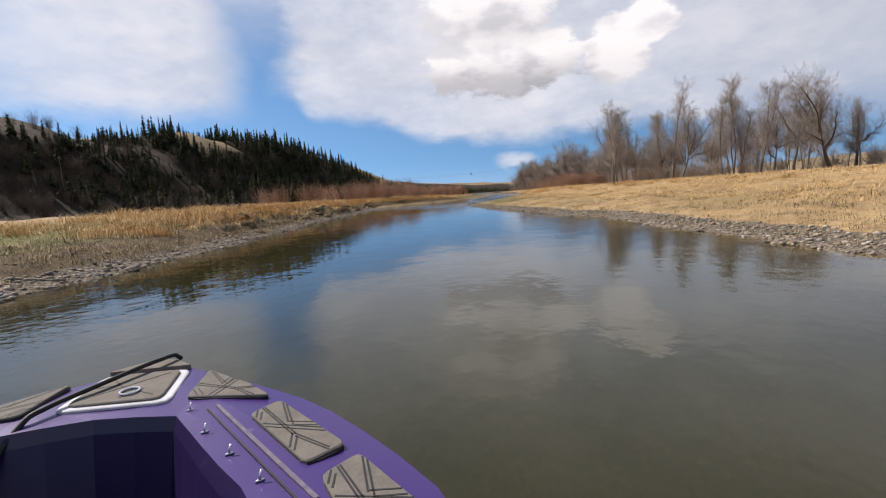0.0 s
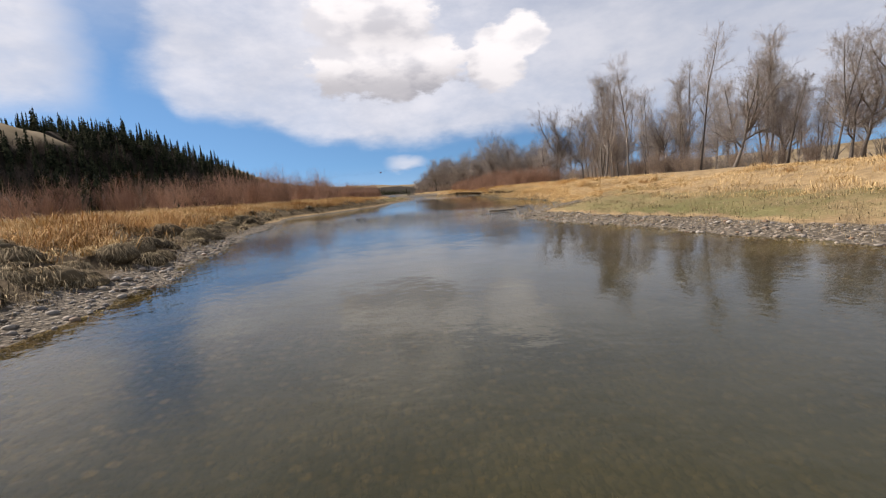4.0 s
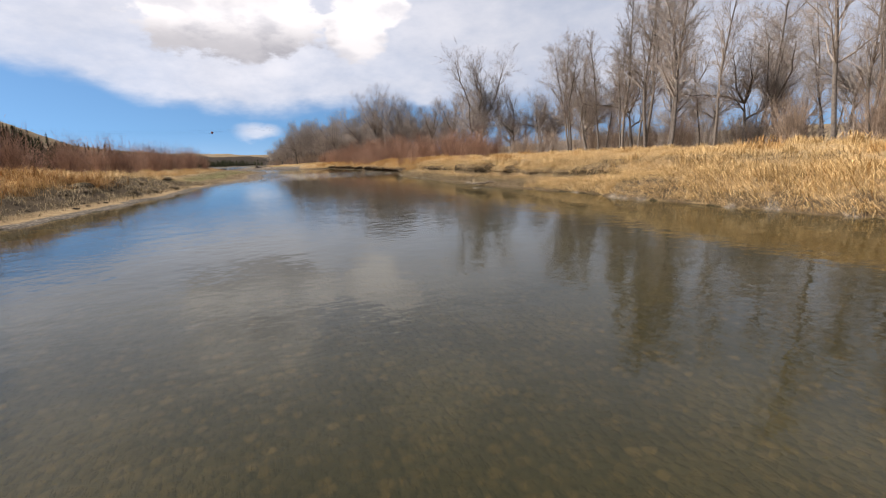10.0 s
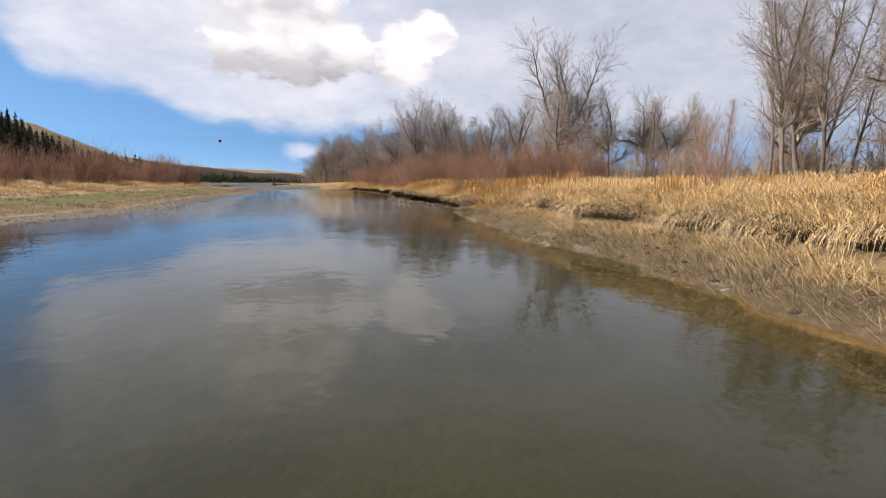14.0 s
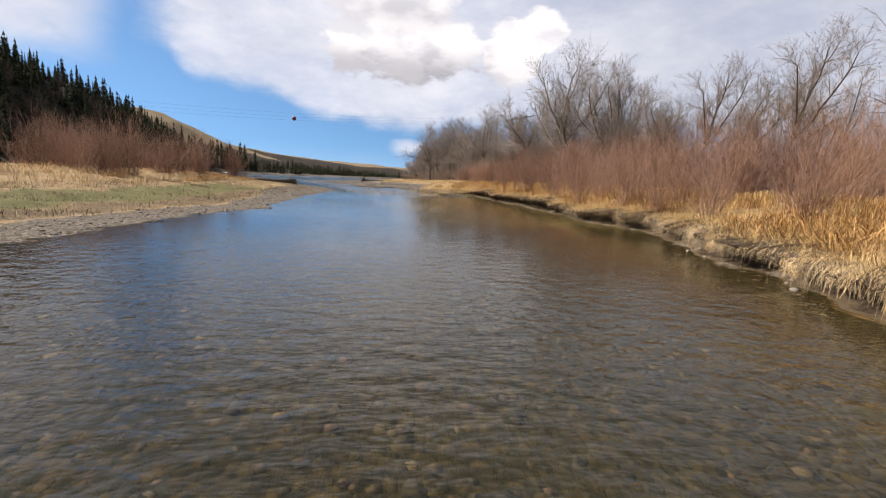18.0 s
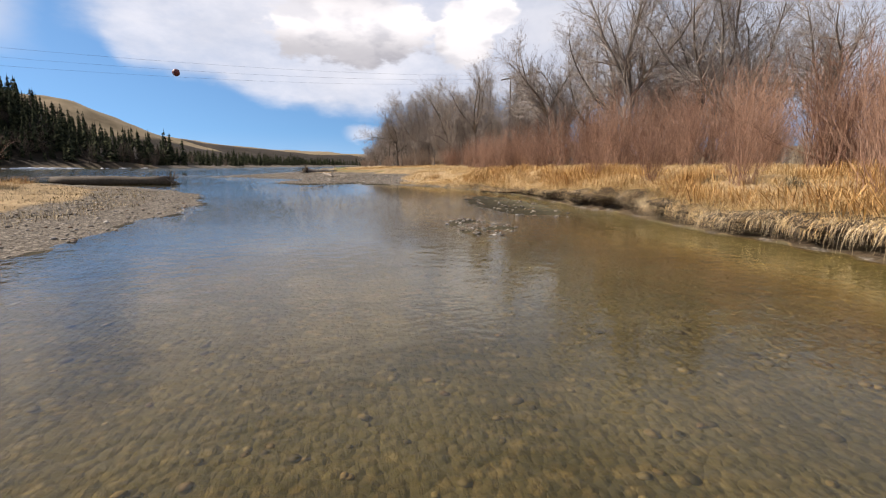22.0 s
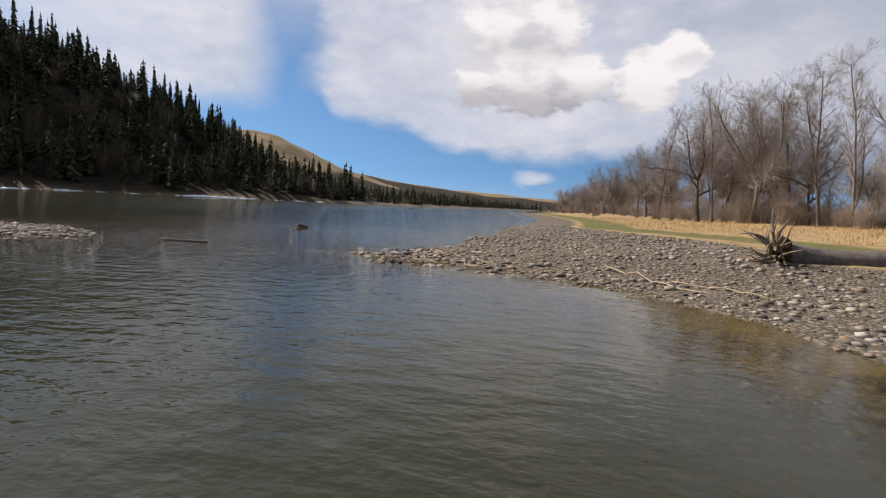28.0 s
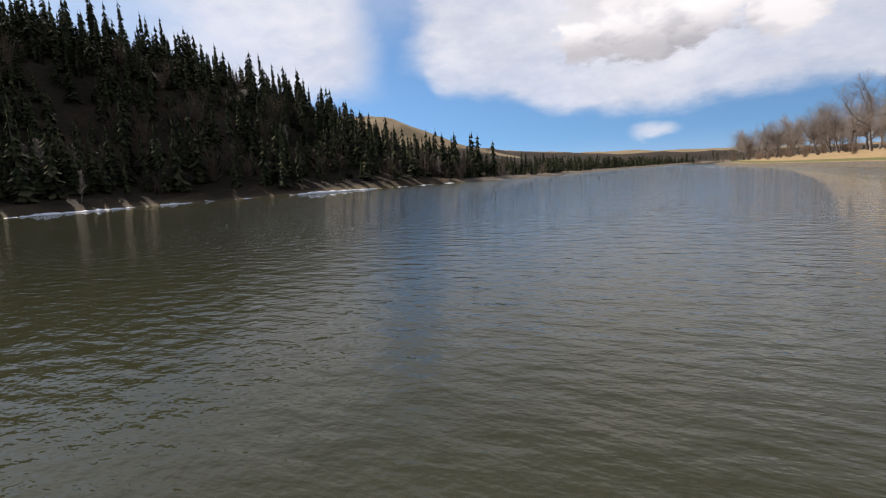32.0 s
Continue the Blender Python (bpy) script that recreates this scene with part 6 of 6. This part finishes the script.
for k, (a, b) in enumerate((((-18.5, 282.5), (-16.2, 284.6)), ((-17.0, 282.2), (-15.0, 283.0)), ((-16.5, 286.0), (-14.6, 282.6)), ((-19.5, 283.9), (-17.6, 285.4)), ((-15.0, 284.4), (-13.2, 282.4)), ((-18.9, 286.5), (-16.8, 287.9)))):
    log("reed_stalk", "long bleached dead reed stalk on the stones", gz(*a, 0.06), gz(*b, 0.10), 0.018, 0.010, PALEGRASS, 75 + k, 0.05, None, 6, "reed")["group"] = "dead reeds on the gravel bar"

for k in range(16):
    a, turn, length = (rng.uniform(-22.6, -20.2), rng.uniform(285.2, 288.6)), rng.normal(-0.7, 0.35), rng.uniform(0.5, 1.3)
    log("reed_stalk", "long bleached dead reed stalk on the stones", gz(*a, 0.07), gz(a[0] + length * math.cos(turn), a[1] + length * math.sin(turn), 0.13), 0.012, 0.007, PALEGRASS, 110 + k, 0.04, None, 6, "reed")["group"] = "dead reeds on the gravel bar"


def ico(seed, subdiv=1, flat=0.55, rough=0.16):
    bm = bmesh.new()
    bmesh.ops.create_icosphere(bm, subdivisions=subdiv, radius=1.0)
    r = np.random.default_rng(seed)
    v = np.array([w.co[:] for w in bm.verts])
    f = np.array([[w.index for w in q.verts] for q in bm.faces])
    bm.free()
    v = v * (1 + r.normal(0, rough, (len(v), 1))) * [1.0, r.uniform(0.6, 0.9), flat * r.uniform(0.7, 1.1)]
    return v, f


def rock(name, label, x, y, z, size, mat, seed):
    v, f = ico(seed, 3, 0.75, 0.03)
    r = np.random.default_rng(seed)
    k = r.normal(0, 1, (5, 3))
    v = v * (1 + 0.13 * np.sin(v @ k.T * 1.7).sum(1, keepdims=True) / 2 + 0.05 * np.sin(v @ k.T * 6).sum(1, keepdims=True) / 2) * size
    return tagged(new(name, mesh_of(name, v + [x, y, z], f, mat, smooth=True)), label, "rock")


CUTWOOD = plain("cut_wood", (0.36, 0.25, 0.13), (0.62, 0.47, 0.29), 9, 0.8, 0.2, 0.3, 0.005)
DARKBARK = plain("dark_bark", (0.014, 0.010, 0.007), (0.075, 0.054, 0.036), 14, 0.85, 0.15, 0.9, 0.03)
round_ = new("cut_log")
axis = np.array([0.62, 0.24, -0.17])
axis /= np.linalg.norm(axis)
log("bark_round", "", np.array([-32.47, 297.15, 0.13]), np.array([-32.47, 297.15, 0.13]) + axis * 0.56, 0.165, 0.15, DARKBARK, 95, 0.012, round_, 16)
v, f = chain(np.array([-32.47, 297.15, 0.13]) + np.outer([-0.012, 0.004], axis), [0.148, 0.152], 18)
part("cut_face", mesh_of("cut_face", v, f, CUTWOOD), CUTWOOD, round_, "pale sawn end")
tagged(round_, "short dark log with a pale sawn end lying in the river", "log")
snag = new("dead_branch")
for k, (a, b, r0, r1) in enumerate((((-31.79, 295.43, -0.02), (-31.43, 295.53, 0.24), 0.022, 0.010), ((-31.72, 295.45, -0.02), (-31.66, 295.50, 0.38), 0.014, 0.006), ((-31.67, 295.47, 0.15), (-31.23, 295.60, 0.17), 0.010, 0.004), ((-31.74, 295.44, 0.02), (-31.60, 295.52, 0.16), 0.03, 0.015))):
    log("twig", "", a, b, r0, r1, DRIFT, 82 + k, 0.02, snag, 6)
tagged(snag, "forked bleached dead branch stranded in the shallows", "branch")
log("bleached_stick", "bleached crooked stick lying in the shallows", (-32.32, 296.08, 0.05), (-31.93, 295.90, 0.03), 0.028, 0.016, DRIFT, 87, 0.03)
log("split_board", "split pale piece of driftwood in the shallows", (-31.95, 295.17, 0.05), (-31.60, 294.92, 0.01), 0.032, 0.016, DRIFT, 88, 0.01)
log("snag_twig", "thin bleached twig among wet stones", (-31.08, 295.74, 0.12), (-30.98, 295.35, 0.01), 0.012, 0.006, DRIFT, 89, 0.03)
log("grass_stump", "dark weathered stump in the golden grass", gz(-30.2, 46.8, -0.1), gz(-29.0, 46.2, 0.35), 0.30, 0.24, WETWOOD, 46, 0.03, None, 9, "stump")
v, f = ico(9, 3, 0.9, 0.08)
part("root_ball", mesh_of("root_ball", v * [0.36, 0.66, 0.70] + [-10.7, 288.0, 0.90], f, CUT_MAT, smooth=True), CUT_MAT, bpy.data.objects["uprooted_log.001"], "earthy root ball")
rock("bank_boulder", "pale boulder at the foot of the grassy bank", 3.9, 36.3, 0.10, 0.30, STONE, 6)

POLEWOOD = plain("weathered_pole", (0.07, 0.055, 0.045), (0.20, 0.165, 0.135), 4, 0.9, 0.1, 0.5, 0.01)
hframe = new("power_pole")
for x, y, top in ((28.4, 304.6, 19.6), (32.0, 303.3, 20.6)):
    log("pole", "", gz(x, y, -0.3), (x, y, top), 0.19, 0.13, POLEWOOD, int(x), 0.02, hframe, 10)
log("crossarm", "", (26.6, 305.3, 19.0), (34.2, 302.5, 20.4), 0.14, 0.14, POLEWOOD, 90, 0.01, hframe, 8)
WIRE_ENDS = ((26.9, 305.2, 18.6), (30.2, 303.9, 19.3), (33.8, 302.6, 20.0))
for x, y, z in WIRE_ENDS:
    v, f = chain([(x, y, z + 0.5), (x, y, z + 0.35), (x, y, z + 0.2), (x, y, z)], [0.03, 0.09, 0.07, 0.03], 8)
    part("insulator", mesh_of("insulator", v, f, WHITEMETAL, smooth=True), WHITEMETAL, hframe, "pale insulator")
tagged(hframe, "weathered wooden two-legged power pole with a crossarm", "pole")
hill_pole = new("power_pole")
hz = float(ground_height(np.array([-190.0]), np.array([174.0]))[0])
log("pole", "", (-190, 174, hz - 0.3), (-190, 174, hz + 13), 0.19, 0.13, POLEWOOD, 7, 0.02, hill_pole, 8)
log("crossarm", "", (-191.8, 176.6, hz + 12.2), (-188.2, 171.4, hz + 12.2), 0.11, 0.11, POLEWOOD, 91, 0.01, hill_pole, 8)
tagged(hill_pole, "distant wooden power pole on the bare hilltop", "pole")
WIREMAT = plain("wire", (0.03, 0.03, 0.03), (0.07, 0.07, 0.07), 3, 0.5, 0.4, 0.0, 0.001)
for k, (p, off) in enumerate(zip(WIRE_ENDS, (-1, 0, 1))):
    q = (-190 + 1.6 * off, 174 - 2.3 * off, hz + 12.3)
    t, tb = np.linspace(0, 1, 60), (p[0] + 23.5) / (p[0] - q[0])
    sag = (p[2] + (q[2] - p[2]) * tb - 12.7 - 0.3 * k) / (tb * (1 - tb))
    pts = np.stack([p[0] + (q[0] - p[0]) * t, p[1] + (q[1] - p[1]) * t, p[2] + (q[2] - p[2]) * t - sag * t * (1 - t)], 1)
    v, f = chain(pts, np.full(60, 0.008), 5)
    tagged(new("power_line", mesh_of("power_line", v, f, WIREMAT, smooth=True)), "dark overhead power line sagging across the river", "wire", "power lines")
    if k == 1:
        ball_at = [-23.5, p[1] + (q[1] - p[1]) * tb, 12.7]
RED = plain("faded_red", (0.10, 0.022, 0.018), (0.19, 0.05, 0.04), 3, 0.5, 0.4, 0.1, 0.005)
v, f = ico(1, 3, 1.0, 0.0)
v = v / np.linalg.norm(v, axis=1, keepdims=True) * 0.42
tagged(new("marker_ball", mesh_of("marker_ball", v + ball_at, f, RED, smooth=True)), "dark red aerial marker ball on the power line", "ball")

# ---------------------------------------------------------------- stones
PEBBLES = [ico(300 + k, 1, 0.5, 0.10) for k in range(5)]


def stones(name, label, mat, x, y, lo, hi, sink=0.25, dry=True):
    n = len(x)
    z = ground_height(x, y)
    size = lo * (hi / lo) ** (rng.uniform(0, 1, n) ** 2.2)
    vs, fs, at = [], [], 0
    for q, (bv, bf) in enumerate(PEBBLES):
        sel = np.arange(n) % len(PEBBLES) == q
        v, f = scatter(bv, bf, np.stack([x, y, z + size * (0.35 - sink)], 1)[sel], rng.uniform(0, 6.28, sel.sum()), size[sel], rng.normal(0, 0.2, (sel.sum(), 2)))
        vs.append(v), fs.append(f + at)
        at += len(v)
    return tagged(new(name, mesh_of(name, np.concatenate(vs), np.concatenate(fs), mat, smooth=True)), label, "stones", kind="stuff")


def ring_spots(count, x0, x1, y0, y1, want):
    xs, ys = np.empty(0), np.empty(0)
    while len(xs) < count:
        x, y = rng.uniform(x0, x1, 6000), rng.uniform(y0, y1, 6000)
        k = want(x, y, *land(x, y))
        xs, ys = np.concatenate([xs, x[k]]), np.concatenate([ys, y[k]])
    return xs[:count], ys[:count]


dry_gravel = lambda x, y, h, c, dr, dl, do, df: (c["gravel"] > 0.5) & (h > 0.0)
wet_bed = lambda x, y, h, c, dr, dl, do, df: (h < -0.13) & (h > -0.6) & (dr < 0.3)
x, y = ring_spots(12000, -25, 3, 256, 325, dry_gravel)
stones("gravel_bar_stones", "rounded grey and tan river stones of the gravel bar", STONE, x, y, 0.035, 0.15)
x, y = ring_spots(1800, -52, -31, 279, 291, dry_gravel)
stones("islet_stones", "wet brown stones of the low gravel islet", STONE, x, y, 0.04, 0.14)
x, y = ring_spots(2600, -18, -6, 152, 246, dry_gravel)
stones("island_gravel", "pale grey gravel along the low island shore", STONE, x, y, 0.03, 0.11)
x, y = ring_spots(3600, -8, 12, 4, 78, dry_gravel)
stones("right_bank_gravel", "grey shingle along the right bank", STONE, x, y, 0.035, 0.13)
x, y = ring_spots(3400, -24, -11, 0, 70, dry_gravel)
stones("left_bank_gravel", "grey shingle along the island bank", STONE, x, y, 0.03, 0.15)
for y0, y1, count, mat, hi in ((154, 193, 7000, DARKSTONE, 0.11), (193, 224, 2400, WETSTONE, 0.09), (224, 256, 8500, DARKSTONE, 0.10)):
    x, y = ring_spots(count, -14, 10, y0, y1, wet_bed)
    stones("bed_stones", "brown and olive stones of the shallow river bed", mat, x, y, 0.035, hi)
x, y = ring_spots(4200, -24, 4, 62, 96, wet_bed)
stones("riffle_stones", "dark wet stones under the riffle", DARKSTONE, x, y, 0.035, 0.13)
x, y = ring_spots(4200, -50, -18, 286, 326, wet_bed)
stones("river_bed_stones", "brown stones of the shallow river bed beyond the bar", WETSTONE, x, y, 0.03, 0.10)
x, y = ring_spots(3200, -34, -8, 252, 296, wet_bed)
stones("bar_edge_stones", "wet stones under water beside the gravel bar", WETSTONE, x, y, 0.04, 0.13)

MUD = plain("bank_mud", (0.035, 0.026, 0.018), (0.13, 0.098, 0.065), 5, 0.95, 0.1, 0.8, 0.04, island=0.4)
x, y = ring_spots(700, -2, 13, 106, 158, lambda x, y, h, c, dr, dl, do, df: (dr > 0.1) & (dr < 2.3) & (h > 0.05) & (h < 1.0))
stones("bank_clods", "dark crumbling earth clods of the cut bank", MUD, x, y, 0.03, 0.12, 0.4)
x, y = ring_spots(1000, -32, -11, 0, 150, lambda x, y, h, c, dr, dl, do, df: (dl > 1.0) & (dl < 4.5))
stones("island_clods", "brown earth clods and tussock feet on the island bank", MUD, x, y, 0.05, 0.20, 0.5)

near_stones = []
for (count, x0, x1, y0, y1, lo, hi) in ((110, -10.5, -2.5, 71, 82, 0.04, 0.11), (80, 1.8, 6.5, 224, 236, 0.04, 0.12), (170, 0.6, 3.5, 221.9, 227.0, 0.03, 0.085), (90, -20, -14.5, 283, 293, 0.05, 0.16), (210, -25.6, -20, 283.4, 289.2, 0.05, 0.17), (70, 3.5, 9.0, 162, 184, 0.05, 0.13), (20, 4.5, 9.0, 184, 200, 0.05, 0.10), (60, -6, 2, 244, 254, 0.03, 0.10)):
    x, y = ring_spots(count, x0, x1, y0, y1, lambda x, y, h, c, dr, dl, do, df: (h > -0.10) & (h < 0.2))
    z = ground_height(x, y)
    near_stones += [(x[k], y[k], z[k], lo * (hi / lo) ** rng.uniform() ** 1.5) for k in range(count)]
stone_meshes = []
for k in range(8):
    v, f = ico(400 + k, 2, 0.42, 0.07)
    stone_meshes.append(mesh_of("stone", v, f, STONE, smooth=True))
for k, (x, y, z, s) in enumerate(near_stones):
    ob = new("stone", stone_meshes[k % 8])
    ob.parent = ground
    ob.matrix_basis = Matrix.LocRotScale((x, y, max(z, -0.06) + 0.25 * s), Euler((rng.normal(0, 0.15), rng.normal(0, 0.15), rng.uniform(0, 6.28))), (s, s, s))
tan_meshes = []
for k in range(4):
    v, f = ico(430 + k, 2, 0.40, 0.09)
    tan_meshes.append(mesh_of("stone", v, f, TANSTONE, smooth=True))
# pale stones that break the surface of the two shallow riffles
for k, (x, y, s) in enumerate(((-3.21, 233.17, 0.085), (-2.81, 232.81, 0.10), (-2.5, 232.91, 0.08), (-3.02, 232.63, 0.11), (-2.5, 232.53, 0.09), (-2.94, 232.3, 0.08), (-2.78, 232.33, 0.08), (-3.21, 232.08, 0.09), (-2.48, 232.12, 0.06), (-1.49, 232.86, 0.06), (-2.05, 232.85, 0.07), (-8.11, 76.92, 0.13), (-8.94, 76.41, 0.15), (-8.46, 78.58, 0.08), (-10.51, 75.77, 0.11), (-8.04, 79.2, 0.07), (-9.09, 77.26, 0.09))):
    ob = new("stone", tan_meshes[k % 4])
    ob.parent = ground
    ob.matrix_basis = Matrix.LocRotScale((x, y, -0.02), Euler((rng.normal(0, 0.2), rng.normal(0, 0.12), rng.uniform(0, 6.28))), (s, s, s))
